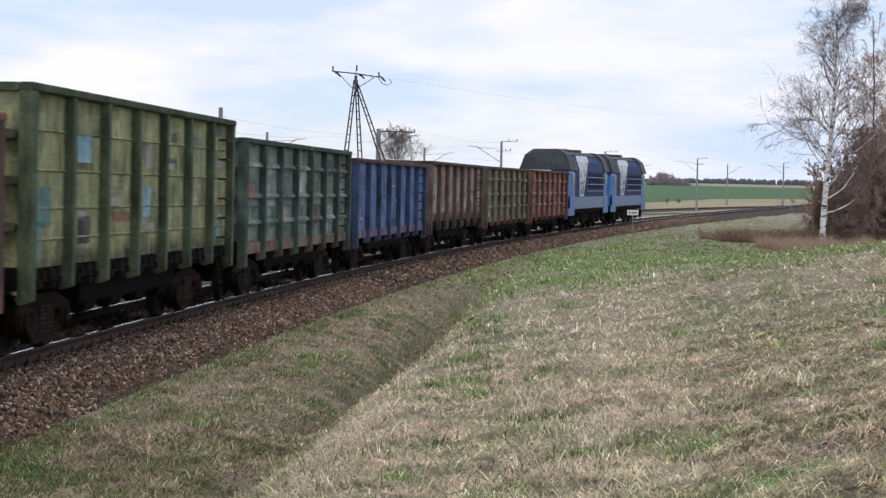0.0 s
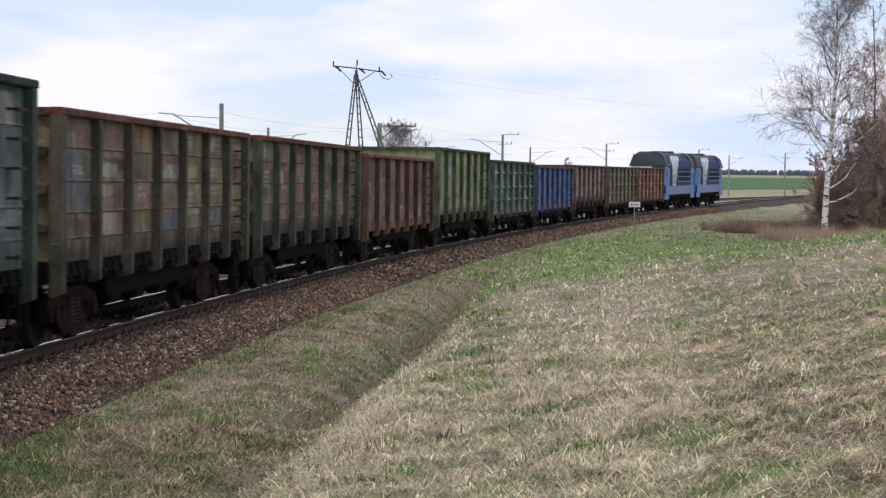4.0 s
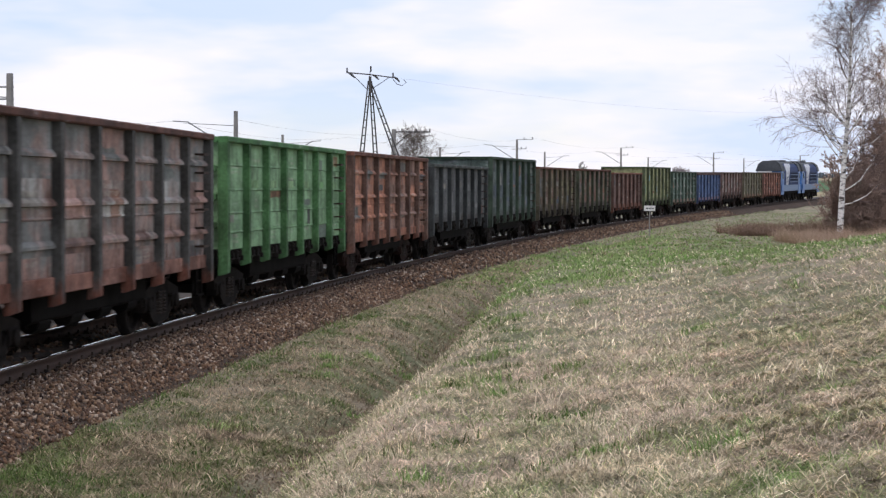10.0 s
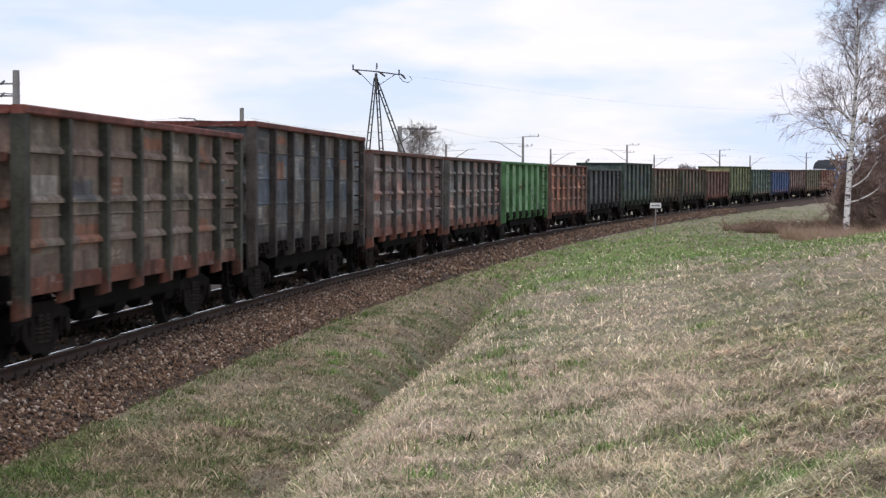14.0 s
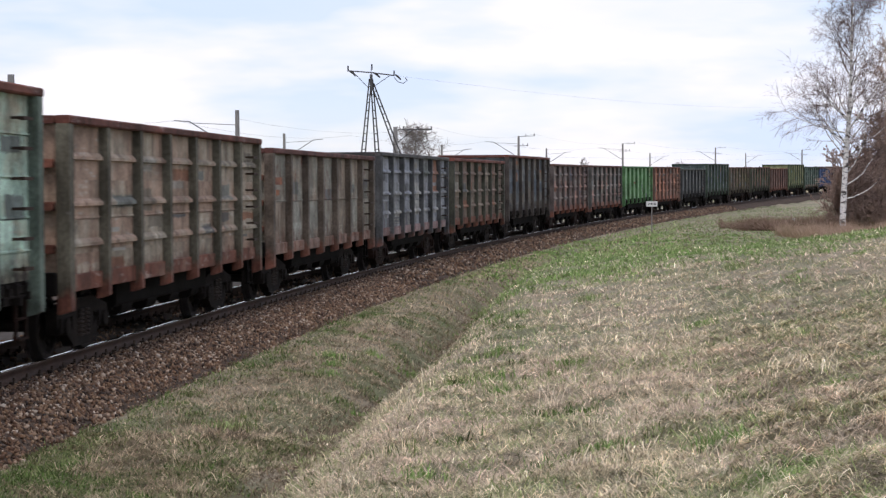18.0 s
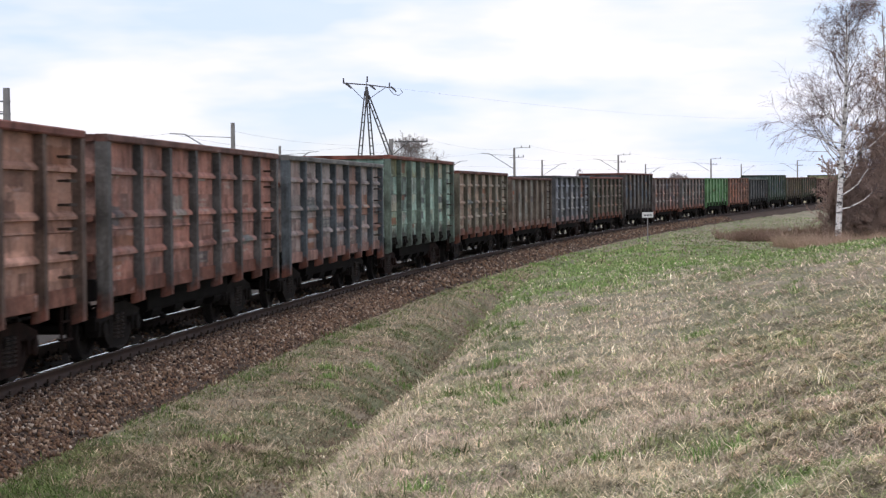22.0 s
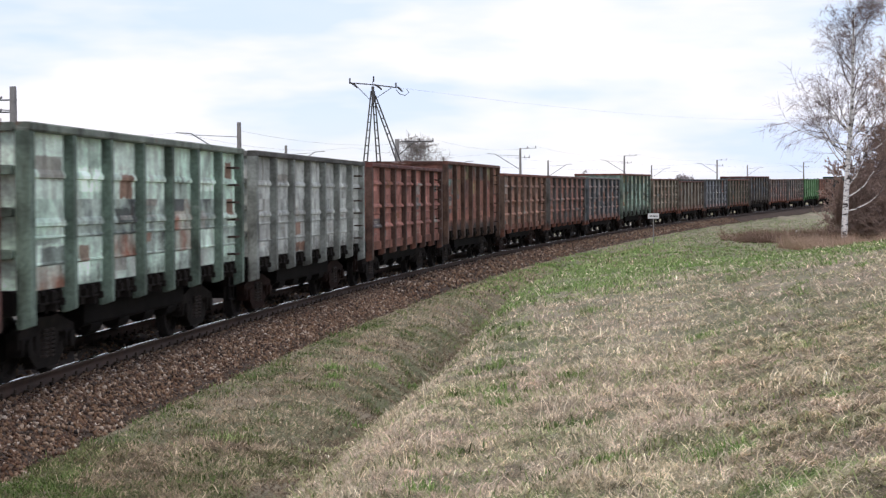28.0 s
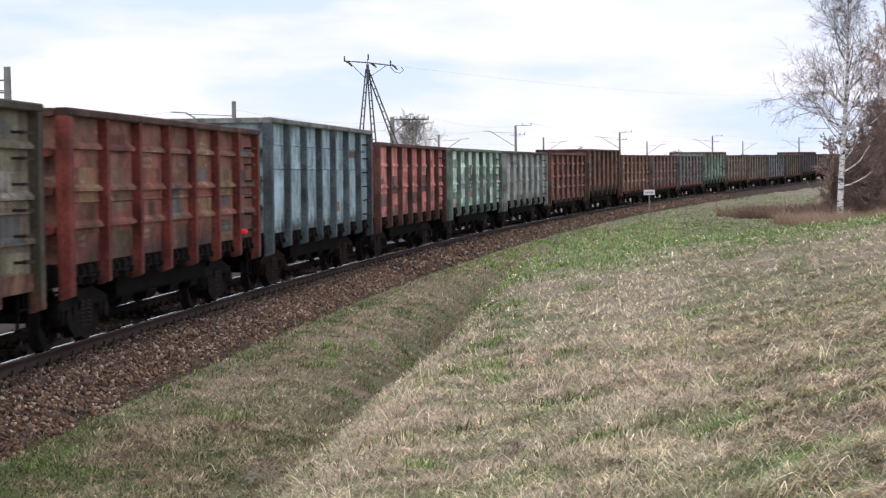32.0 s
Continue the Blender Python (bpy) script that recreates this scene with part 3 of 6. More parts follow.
def plate_geo(kind, row, tall):
    """One plate of side sheet in a bay, with a weld seam at its foot or a pressed rib; its outer face looks along -y from y = 0."""
    g, w = Geo(), BAY / 2 - 0.003
    starts = [a for a, _ in ROWS[kind]] + [1.0]
    low, rib = ROWS[kind][row]
    h = (starts[row + 1] - low) * tall
    prof = [(0.0, 0.0), (0.0, h)]
    if row in SEAMS[kind]:
        prof = [(0.014, 0.0), (0.014, 0.014), (-0.020, 0.020), (-0.016, 0.042), (0.0, 0.052), (0.0, h)]
    n = len(prof)
    g.add([(sx * w, y, z) for sx in (-1, 1) for y, z in prof], [(i, i + n, i + n + 1, i + 1) for i in range(n - 1)])
    g.add([(-w, 0.03, 0), (w, 0.03, 0), (w, 0.03, h), (-w, 0.03, h)], [(3, 2, 1, 0)])
    if rib:
        d, c = RIB[kind], (rib - low) * tall
        a, b = w - 0.10, w - 0.118
        ring = ((a, -0.001, c - 0.062), (b, -d, c - 0.05), (b, -d, c - 0.005), (b, -d * 0.5, c + 0.035), (a, -0.001, c + 0.06))
        k = len(ring)
        g.add([(sx * x, y, z) for sx in (-1, 1) for x, y, z in ring], [(i, i + k, i + k + 1, i + 1) for i in range(k - 1)] + [tuple(range(k)), tuple(range(2 * k - 1, k - 1, -1))])
    return g


def post_geo(z0, z1, wide):
    """A pressed channel post, tapered at its foot, its outer face towards -y."""
    g, w = Geo(), wide / 2
    h = z1 - z0
    g.add([(-w, 0, 0.0), (-w * 0.8, -0.135, 0.05), (w * 0.8, -0.135, 0.05), (w, 0, 0.0),
           (-w, 0, h), (-w * 0.8, -0.135, h), (w * 0.8, -0.135, h), (w, 0, h),
           (-w, 0.05, 0.0), (w, 0.05, 0.0), (-w, 0.05, h), (w, 0.05, h)],
          [(0, 1, 5, 4), (1, 2, 6, 5), (2, 3, 7, 6), (4, 5, 6, 7), (0, 3, 2, 1), (8, 10, 11, 9), (0, 4, 10, 8), (3, 9, 11, 7), (4, 7, 11, 10), (0, 8, 9, 3)])
    return g


def end_geo(z0, z1):
    """An end wall's sheet across the wagon, its outer face towards +x."""
    return Geo().box(-0.06, 0.0, -SIDE + 0.06, SIDE - 0.06, z0, z1)


def shelf_geo():
    return Geo().box(0.0, 0.13, -SIDE + 0.08, SIDE - 0.08, -0.06, 0.06, 0.02)


def side_frame_geo():
    """The cast side frame of a bogie, in its own y = 0 plane."""
    g = Geo()
    for y0, y1 in ((-0.085, 0.085),):
        g.box(-0.50, 0.50, y0, y1, 0.15, 0.29)
        g.box(-0.52, 0.52, y0, y1, 0.66, 0.85)
        for sx in (-1, 1):
            g.add([(sx * 0.48, y, z) for y in (y0, y1) for z in (0.62, 0.85)] + [(sx * 1.22, y, z) for y in (y0, y1) for z in (0.46, 0.68)],
                  [(0, 1, 3, 2), (4, 6, 7, 5), (0, 4, 5, 1), (2, 3, 7, 6), (0, 2, 6, 4), (1, 5, 7, 3)])
            g.add([(sx * 0.46, y, z) for y in (y0, y1) for z in (0.15, 0.33)] + [(sx * 0.80, y, z) for y in (y0, y1) for z in (0.38, 0.60)],
                  [(0, 1, 3, 2), (4, 6, 7, 5), (0, 4, 5, 1), (2, 3, 7, 6), (0, 2, 6, 4), (1, 5, 7, 3)])
            g.box(sx * 0.39 - 0.10, sx * 0.39 + 0.10, y0, y1, 0.24, 0.74)
            g.box(sx * 0.925 - 0.22, sx * 0.925 + 0.22, y0 - 0.03, y1 + 0.03, 0.36, 0.62, 0.03)
            g.lathe([(-0.17, 0.06), (-0.16, 0.12), (-0.06, 0.13), (0.10, 0.13)], sx * 0.925, WHEEL_R, 12)
    return g


def spring_geo():
    """One coil spring, as a stem with the swell of each turn."""
    pts, rad = [], []
    for k in range(7):
        z = 0.275 + k * 0.06
        pts += [(0, 0, z), (0, 0, z + 0.015), (0, 0, z + 0.035), (0, 0, z + 0.05)]
        rad += [0.06, 0.10, 0.10, 0.06]
    return Geo().tube(pts, rad, 7)


def wheelset_geo():
    g = Geo()
    for s in (-1, 1):
        prof = [(s * 0.70, 0.16), (s * 0.70, WHEEL_R + 0.028), (s * 0.735, WHEEL_R + 0.026), (s * 0.745, WHEEL_R), (s * 0.86, WHEEL_R - 0.008),
                (s * 0.865, 0.40), (s * 0.80, 0.37), (s * 0.79, 0.20), (s * 0.86, 0.17), (s * 0.86, 0.08)]
        g.lathe(prof, 0, 0, 18)
    g.lathe([(-1.08, 0.07), (-0.7, 0.085), (0.7, 0.085), (1.08, 0.07)], 0, 0, 12)
    # balance holes' bosses, so that the turning can be seen
    for s in (-1, 1):
        for a in range(3):
            c, d = math.cos(a * 2.094) * 0.28, math.sin(a * 2.094) * 0.28
            g.box(c - 0.035, c + 0.035, s * 0.81 - 0.025, s * 0.81 + 0.025, d - 0.035, d + 0.035)
    return g


def bolster_geo():
    g = Geo()
    g.box(-0.22, 0.22, -1.12, 1.12, 0.52, 0.72, 0.04)
    g.box(-0.30, 0.30, -0.45, 0.45, 0.70, 0.92, 0.04)
    for s in (-1, 1):
        g.box(s * 0.5 - 0.04, s * 0.5 + 0.04, -0.85, 0.85, 0.42, 0.52)
        for y in (-0.79, 0.79):
            g.box(s * 0.425 - 0.03, s * 0.425 + 0.03, y - 0.05, y + 0.05, 0.28, 0.62)
    return g


def frame_geo():
    """The underframe: centre sill, cross bearers, hatch linkage and brake gear, with a long box added to darken the
    gap.
    """
    g = Geo()
    g.box(-HALF - 0.02, HALF + 0.02, -0.26, 0.26, 0.92, 1.24)
    for x in POSTS:
        g.box(x - 0.07, x + 0.07, -1.32, 1.32, 1.0, 1.22)
    g.box(-HALF + 0.1, HALF - 0.1, -1.40, 1.40, 1.20, 1.29)
    # long box, added to fill the gap between the bogies with dark
    g.box(-2.95, 2.95, -1.21, -0.89, 0.60, 1.06, 0.05)
    for y in (-0.35, 0.35, 1.05):
        g.box(-2.95, 2.95, y - 0.16, y + 0.16, 0.86, 1.06, 0.05)
    for x in (-2.3, -0.8, 0.7, 2.2):
        g.tube([(x - 0.3, -1.05, 0.60), (x + 0.3, -1.05, 0.60)], [0.15, 0.15], 10)
    for s in (-1, 1):
        g.box(s * HALF - 0.16, s * HALF + 0.10, -1.4, 1.4, 0.98, 1.30, 0.03)
        for x in (-1.9, 1.9):
            g.tube([(x, s * 0.55, 0.92), (x + 0.9, s * 0.55, 0.92)], [0.15, 0.15], 10)
    g.tube([(-2.8, 0.15, 0.62), (2.8, 0.15, 0.62)], [0.025, 0.025], 6)
    g.tube([(-0.6, -0.75, 0.72), (0.5, -0.75, 0.72)], [0.20, 0.20], 12)
    g.box(0.6, 1.0, -0.95, -0.55, 0.6, 0.9, 0.03)
    g.box(-0.05, 0.05, -0.95, -0.65, 0.72, 1.1)
    for s in (-1, 1):
        for x in (-2.9, 2.9):
            g.box(x - 0.03, x + 0.03, s * 1.1 - 0.03, s * 1.1 + 0.03, 0.55, 1.05)
    return g


def hatch_geo():
    """Hinges and locking hooks of one hatch in a bay, below the side sheet, outer face towards -y."""
    g = Geo()
    w = BAY / 2 - 0.1
    g.box(-w, w, 0.05, 0.11, -0.30, 0.01)
    for x, low, out in ((-0.62, -0.20, 0.02), (-0.40, -0.27, 0.05), (-0.12, -0.17, 0.03), (0.22, -0.30, 0.06), (0.36, -0.15, 0.02), (0.62, -0.24, 0.04)):
        g.box(x - 0.045, x + 0.045, -out, 0.08, low + 0.09, -0.02, 0.015)
        g.box(x - 0.015, x + 0.06, -out - 0.03, 0.05, low, low + 0.10)
    g.tube([(-w, -0.01, -0.19), (w, -0.01, -0.19)], [0.018, 0.018], 5)
    return g


def coupler_geo():
    g = Geo()
    g.box(0.0, 0.42, -0.11, 0.11, 0.93, 1.17, 0.03)
    g.box(0.40, 0.66, -0.20, 0.14, 0.88, 1.22, 0.05)
    g.tube([(0.05, 0.5, 1.0), (0.25, 0.45, 0.75), (0.55, 0.3, 0.72), (0.66, 0.2, 0.85)], [0.03] * 4, 6)
    g.tube([(0.08, -1.2, 1.02), (0.12, 0.4, 1.02)], [0.02, 0.02], 6)
    g.box(0.10, 0.16, -1.26, -1.1, 0.75, 1.15)
    return g


def rung_geo():
    """A bent rung that stands off the last bay's sheet."""
    g = Geo().box(-0.19, 0.19, -0.17, -0.135, -0.022, 0.022)
    for x in (-0.19, 0.165):
        g.box(x, x + 0.025, -0.16, 0.0, -0.018, 0.018)
    return g


def step_geo():
    g = Geo()
    for x in (-0.2, 0.2):
        g.box(x - 0.02, x + 0.02, -0.02, 0.02, -0.42, 0.1)
    g.box(-0.2, 0.2, -0.05, 0.05, -0.44, -0.41)
    g.box(-0.2, 0.2, -0.03, 0.03, -0.18, -0.155)
    return g


SPRING = plain("spring_steel", (0.05, 0.037, 0.03), (0.03, 0.023, 0.02), 6.0, 0.7)
WHEELSETS = []
MOVERS = []


def bogie(parent, x, steel):
    b = part("bogie", cached("bogie", bolster_geo), BOGIE_MAT, parent, "dark cast-steel bogie", pose(x, 0, 0))
    for s in (-1, 1):
        part("side_frame", cached("side_frame", side_frame_geo), steel, b, "", pose(0, s * 1.02, 0, 0, 0, 0 if s < 0 else 180))
        for dx in (-0.13, 0.13):
            part("coil_spring", cached("coil_spring", spring_geo), SPRING, b, "", pose(dx, s * 1.06, 0))
    for s in (-1, 1):
        w = part("wheelset", cached("wheelset", wheelset_geo), WHEEL_MAT, b, "steel wheels on one axle")
        w.matrix_parent_inverse = Matrix.Translation((s * 0.925, 0, WHEEL_R))
        WHEELSETS.append(w)
    return b


def mark(parent, proud, bay, z, w, h, material, side=-1, dx=0.0, name="stencil"):
    """A painted rectangle on a bay's sheet, a hair proud of it."""
    x = POSTS[bay] + BAY / 2 + dx
    key = "%s:%.2f:%.2f" % (name, w, h)
    return part(name, cached(key, lambda: Geo().box(-w / 2, w / 2, -0.003, 0.003, -h / 2, h / 2)), material, parent, "", pose(x, side * (SIDE + proud), z))


def wagon(n, kind, top, posts, sheets, rail, label, steel=None, hooks=False, patches=(), low_sheets=None, plates=None, sill=None):
    """An open-top wagon with eight posts a side, hatches below the sheets, ribbed ends and two bogies."""
    z0, z1 = (1.27, top) if hooks else (1.08, top)
    foot = 0.92 if hooks else 0.84
    t = thing("gondola_wagon", on_line(-n * PITCH, PIVOT), label, "freight wagon", "wagons of the train")
    part("underframe", cached("underframe", frame_geo), UNDER, t, "black underframe with brake gear")
    plates = plates or {}
    tall = z1 - z0
    for side in (-1, 1):
        turn = 0 if side < 0 else 180
        for i in range(7):
            for r, (low, _) in enumerate(ROWS[kind]):
                paint = (low_sheets or sheets) if r == 0 else sheets
                paint = plates.get((i, r), paint) if side < 0 else paint
                part("side_plate", cached("side_plate:%s:%d:%.3f" % (kind, r, tall), lambda: plate_geo(kind, r, tall)), paint, t, "", pose(POSTS[i] + BAY / 2, side * SIDE, z0 + low * tall, 0, 0, turn))
            if hooks:
                part("hatch_latch", cached("hatch_latch", hatch_geo), BOGIE_MAT, t, "", pose(POSTS[i] + BAY / 2, side * (SIDE - 0.02), z0, 0, 0, turn))
        for i, x in enumerate(POSTS):
            wide = 0.26 if i in (0, 7) else 0.19
            low = foot - (0.12 if i in (0, 7) else 0)
            part("post", cached("post:%.2f:%.2f:%.2f" % (top, wide, low), lambda: post_geo(low, z1, wide)), posts, t, "", pose(x, side * SIDE, low, 0, 0, turn))
        part("top_rail", cached("top_rail", lambda: Geo().box(-HALF - 0.02, HALF + 0.02, -0.15, 0.06, 0, 0.115, 0.02)), rail, t, "", pose(0, side * SIDE, z1, 0, 0, turn))
        if not hooks:
            part("sill", cached("sill", lambda: Geo().box(-HALF, HALF, -0.04, 0.05, -0.07, 0.17, 0.01)), sill or low_sheets or sheets, t, "", pose(0, side * SIDE, z0, 0, 0, turn))
        for k in range(6):
            part("rung", cached("rung", rung_geo), IRON, t, "", pose(side * (-HALF + 0.72), side * SIDE, 1.3 + (z1 - 1.4) * (0.06 + 0.17 * k), 0, 0, turn))
        part("step", cached("step", step_geo), steel or UNDER, t, "", pose(side * (-HALF + 0.45), side * (SIDE - 0.05), 0.95))
    for e in (-1, 1):
        turn = 0 if e > 0 else 180
        part("end_wall", cached("end_wall:%.2f:%.2f" % (top, z0), lambda: end_geo(z0, z1)), sheets, t, "", pose(e * (HALF - 0.03), 0, 0, 0, 0, turn))
        for q in (0.24, 0.5, 0.76):
            part("end_beam", cached("end_beam", shelf_geo), posts, t, "", pose(e * (HALF - 0.03), 0, z0 + (z1 - z0) * q, 0, 0, turn))
        part("end_rail", cached("end_rail", lambda: Geo().box(-0.08, 0.09, -SIDE + 0.055, SIDE - 0.055, 0, 0.11, 0.02)), rail, t, "", pose(e * (HALF - 0.03), 0, z1, 0, 0, turn))
        part("coupler", cached("coupler", coupler_geo), BOGIE_MAT, t, "", pose(e * (HALF - 0.06), 0, 0, 0, 0, turn))
        bogie(t, e * PIVOT, steel or BOGIE_MAT)
    for side, bay, z, w, h, mat, dx in patches:
        mark(t, 0.006, bay, z, w, h, mat, side, dx, "painted_patch")
    MOVERS.append((t, -n * PITCH, PIVOT))
    return t


STENCIL = plain("faded_stencil_paint", (0.45, 0.43, 0.38), (0.30, 0.28, 0.24), 14.0, 0.8)
MARK_RED, n, l, p = nodes_of("red_tail_lamp")
p.inputs["Base Color"].default_value = (0.6, 0.01, 0.02, 1)
p.inputs["Emission Color"].default_value, p.inputs["Emission Strength"].default_value = (1.0, 0.01, 0.03, 1), 0.3
LOW, STD, TALL = 3.19, 3.345, 3.645

# number in the train, sheets, top, post colour, two sheet colours, top rail colour, rust, rust at the foot, label
TRAIN = [
    (1, "ribbed", STD, (0.15, 0.08, 0.065), (0.22, 0.1, 0.07), (0.17, 0.09, 0.07), (0.128, 0.068, 0.044), 0.35, 0.00, "rust-orange open wagon with ribbed sides"),
    (2, "ribbed", STD, (0.105, 0.095, 0.065), (0.135, 0.13, 0.09), (0.11, 0.1, 0.075), (0.088, 0.08, 0.048), 0.30, 0.00, "dark olive open wagon with ribbed sides"),
    (3, "seamed", STD, (0.13, 0.085, 0.075), (0.2, 0.165, 0.16), (0.15, 0.1, 0.09), (0.096, 0.068, 0.056), 0.40, 0.00, "brown-grey open wagon with pale faded patches"),
    (4, "smooth", LOW, (0.05, 0.075, 0.15), (0.06, 0.095, 0.19), (0.07, 0.11, 0.21), (0.12, 0.06, 0.06), 0.12, 0.0, "blue low open wagon with smooth sides"),
    (5, "ribbed", STD, (0.065, 0.1, 0.08), (0.095, 0.13, 0.11), (0.07, 0.1, 0.085), (0.052, 0.088, 0.06), 0.25, 0.00, "dark green open wagon with ribbed sides"),
    (6, "seamed", TALL, (0.085, 0.11, 0.062), (0.165, 0.17, 0.088), (0.135, 0.145, 0.078), (0.07, 0.105, 0.05), 0.2, 0.1, "tall yellow-green open wagon with blue repaint patches"),
    (7, "smooth", LOW, (0.10, 0.06, 0.05), (0.135, 0.078, 0.064), (0.105, 0.072, 0.062), (0.19, 0.075, 0.05), 0.45, 0.00, "low rust-brown open wagon with smooth sides"),
    (8, "seamed", STD, (0.07, 0.08, 0.056), (0.12, 0.07, 0.055), (0.088, 0.085, 0.062), (0.17, 0.06, 0.04), 0.45, 0.10, "brown and green open wagon with a red top rail"),
    (9, "seamed", STD, (0.085, 0.078, 0.055), (0.115, 0.095, 0.06), (0.10, 0.066, 0.054), (0.15, 0.06, 0.04), 0.40, 0.10, "patchy olive-brown open wagon with rusty rails"),
    (10, "seamed", TALL, (0.05, 0.075, 0.055), (0.072, 0.085, 0.085), (0.056, 0.076, 0.068), (0.03, 0.055, 0.035), 0.15, 0.0, "tall dark green and grey open wagon"),
    (11, "seamed", LOW, (0.045, 0.05, 0.052), (0.078, 0.082, 0.082), (0.063, 0.066, 0.066), (0.06, 0.07, 0.065), 0.15, 0.0, "low dark grey open wagon with smooth sides"),
    (12, "ribbed", STD, (0.16, 0.1, 0.08), (0.24, 0.11, 0.07), (0.16, 0.10, 0.08), (0.2, 0.085, 0.06), 0.25, 0.05, "rust-orange open wagon with ribbed sides"),
    (13, "seamed", STD, (0.085, 0.20, 0.082), (0.135, 0.23, 0.13), (0.12, 0.205, 0.115), (0.1, 0.26, 0.1), 0.03, 0.0, "freshly painted bright green open wagon"),
    (14, "ribbed", STD, (0.085, 0.085, 0.08), (0.19, 0.12, 0.1), (0.12, 0.125, 0.12), (0.13, 0.06, 0.045), 0.35, 0.12, "dark brown and grey open wagon with a rusty base"),
    (15, "ribbed", STD, (0.12, 0.1, 0.095), (0.19, 0.115, 0.095), (0.14, 0.12, 0.11), (0.16, 0.075, 0.055), 0.4, 0.22, "red-brown and grey open wagon with ribbed sides"),
    (16, "seamed", TALL, (0.07, 0.06, 0.055), (0.072, 0.08, 0.085), (0.09, 0.078, 0.062), (0.18, 0.06, 0.045), 0.35, 0.1, "tall blue-grey and brown open wagon with a red top rail"),
    (17, "ribbed", STD, (0.068, 0.07, 0.055), (0.108, 0.09, 0.07), (0.108, 0.078, 0.062), (0.18, 0.065, 0.05), 0.25, 0.1, "dark olive-brown open wagon with a red top rail"),
    (18, "ribbed", STD, (0.09, 0.095, 0.1), (0.15, 0.16, 0.18), (0.13, 0.135, 0.14), (0.096, 0.096, 0.096), 0.22, 0.05, "blue-grey open wagon with pale faded markings"),
    (19, "smooth", LOW, (0.125, 0.10, 0.08), (0.145, 0.145, 0.125), (0.14, 0.115, 0.09), (0.16, 0.07, 0.06), 0.45, 0.12, "low grey-green open wagon with rust streaks"),
    (20, "ribbed", STD, (0.12, 0.112, 0.085), (0.185, 0.165, 0.13), (0.185, 0.132, 0.10), (0.16, 0.06, 0.045), 0.22, 0.26, "olive-grey open wagon with rust-red lower sides"),
    (21, "seamed", TALL, (0.125, 0.165, 0.135), (0.205, 0.295, 0.245), (0.225, 0.215, 0.16), (0.19, 0.07, 0.05), 0.33, 0.26, "tall turquoise open wagon, patched and rusty"),
    (22, "ribbed", STD, (0.085, 0.10, 0.11), (0.18, 0.13, 0.115), (0.165, 0.145, 0.135), (0.17, 0.165, 0.155), 0.25, 0.2, "grey open wagon with rust-orange patches"),
    (23, "ribbed", STD, (0.1, 0.095, 0.09), (0.21, 0.1, 0.075), (0.15, 0.09, 0.075), (0.15, 0.075, 0.06), 0.40, 0.10, "red-brown open wagon with ribbed sides"),
    (24, "ribbed", STD, (0.13, 0.09, 0.07), (0.22, 0.12, 0.085), (0.18, 0.105, 0.078), (0.2, 0.08, 0.06), 0.35, 0.1, "brown-olive open wagon with a red top rail"),
    (25, "seamed", TALL, (0.115, 0.07, 0.052), (0.19, 0.085, 0.063), (0.155, 0.075, 0.056), (0.16, 0.075, 0.055), 0.4, 0.1, "tall reddish open wagon with olive-yellow end"),
    (26, "ribbed", STD, (0.10, 0.06, 0.048), (0.225, 0.098, 0.076), (0.18, 0.082, 0.066), (0.17, 0.065, 0.055), 0.15, 0.0, "brick-red open wagon with ribbed sides"),
    (27, "shallow", STD, (0.24, 0.26, 0.24), (0.3, 0.32, 0.3), (0.24, 0.25, 0.235), (0.13, 0.13, 0.12), 0.10, 0.00, "pale grey open wagon with seamed sides"),
    (28, "shallow", STD, (0.15, 0.21, 0.17), (0.4, 0.49, 0.43), (0.33, 0.44, 0.37), (0.2, 0.24, 0.2), 0.12, 0.0, "pale mint-green open wagon with faded scribbles"),
    (29, "shallow", STD, (0.12, 0.055, 0.045), (0.42, 0.17, 0.145), (0.35, 0.13, 0.11), (0.15, 0.075, 0.06), 0.12, 0.0, "pink-red open wagon with ribbed sides"),
    (30, "panelled", TALL, (0.095, 0.125, 0.135), (0.225, 0.31, 0.335), (0.175, 0.24, 0.26), (0.27, 0.28, 0.26), 0.2, 0.18, "tall pale blue open wagon with smooth sides"),
    (31, "ribbed", STD, (0.20, 0.05, 0.038), (0.165, 0.062, 0.046), (0.11, 0.062, 0.045), (0.12, 0.065, 0.05), 0.25, 0.05, "red-brown open wagon with yellowish patches"),
    (32, "ribbed", STD, (0.1, 0.085, 0.06), (0.13, 0.13, 0.085), (0.11, 0.09, 0.065), (0.08, 0.068, 0.048), 0.35, 0.05, "dark olive open wagon with ribbed sides"),
    (33, "ribbed", STD, (0.12, 0.085, 0.06), (0.17, 0.11, 0.075), (0.12, 0.09, 0.065), (0.096, 0.068, 0.048), 0.35, 0.05, "dark brown open wagon with ribbed sides"),
]
SKY_BLUE = wagon_paint("pale_blue_repaint", (0.30, 0.50, 0.58), (0.24, 0.42, 0.50), 0.15, worn_amt=0.3)
TEAL = wagon_paint("teal_repaint", (0.16, 0.30, 0.28), (0.12, 0.24, 0.22), 0.15, worn_amt=0.3)
GREY_PATCH = wagon_paint("dark_grey_patch", (0.07, 0.075, 0.07), (0.11, 0.11, 0.10), 0.15, worn_amt=0.3)
ORANGE_PATCH = wagon_paint("orange_rust_patch", (0.34, 0.14, 0.08), (0.24, 0.10, 0.06), 0.15, worn_amt=0.3)
PALE_PATCH = wagon_paint("pale_scratched_patch", (0.40, 0.39, 0.36), (0.28, 0.27, 0.25), 0.15, worn_amt=0.3)
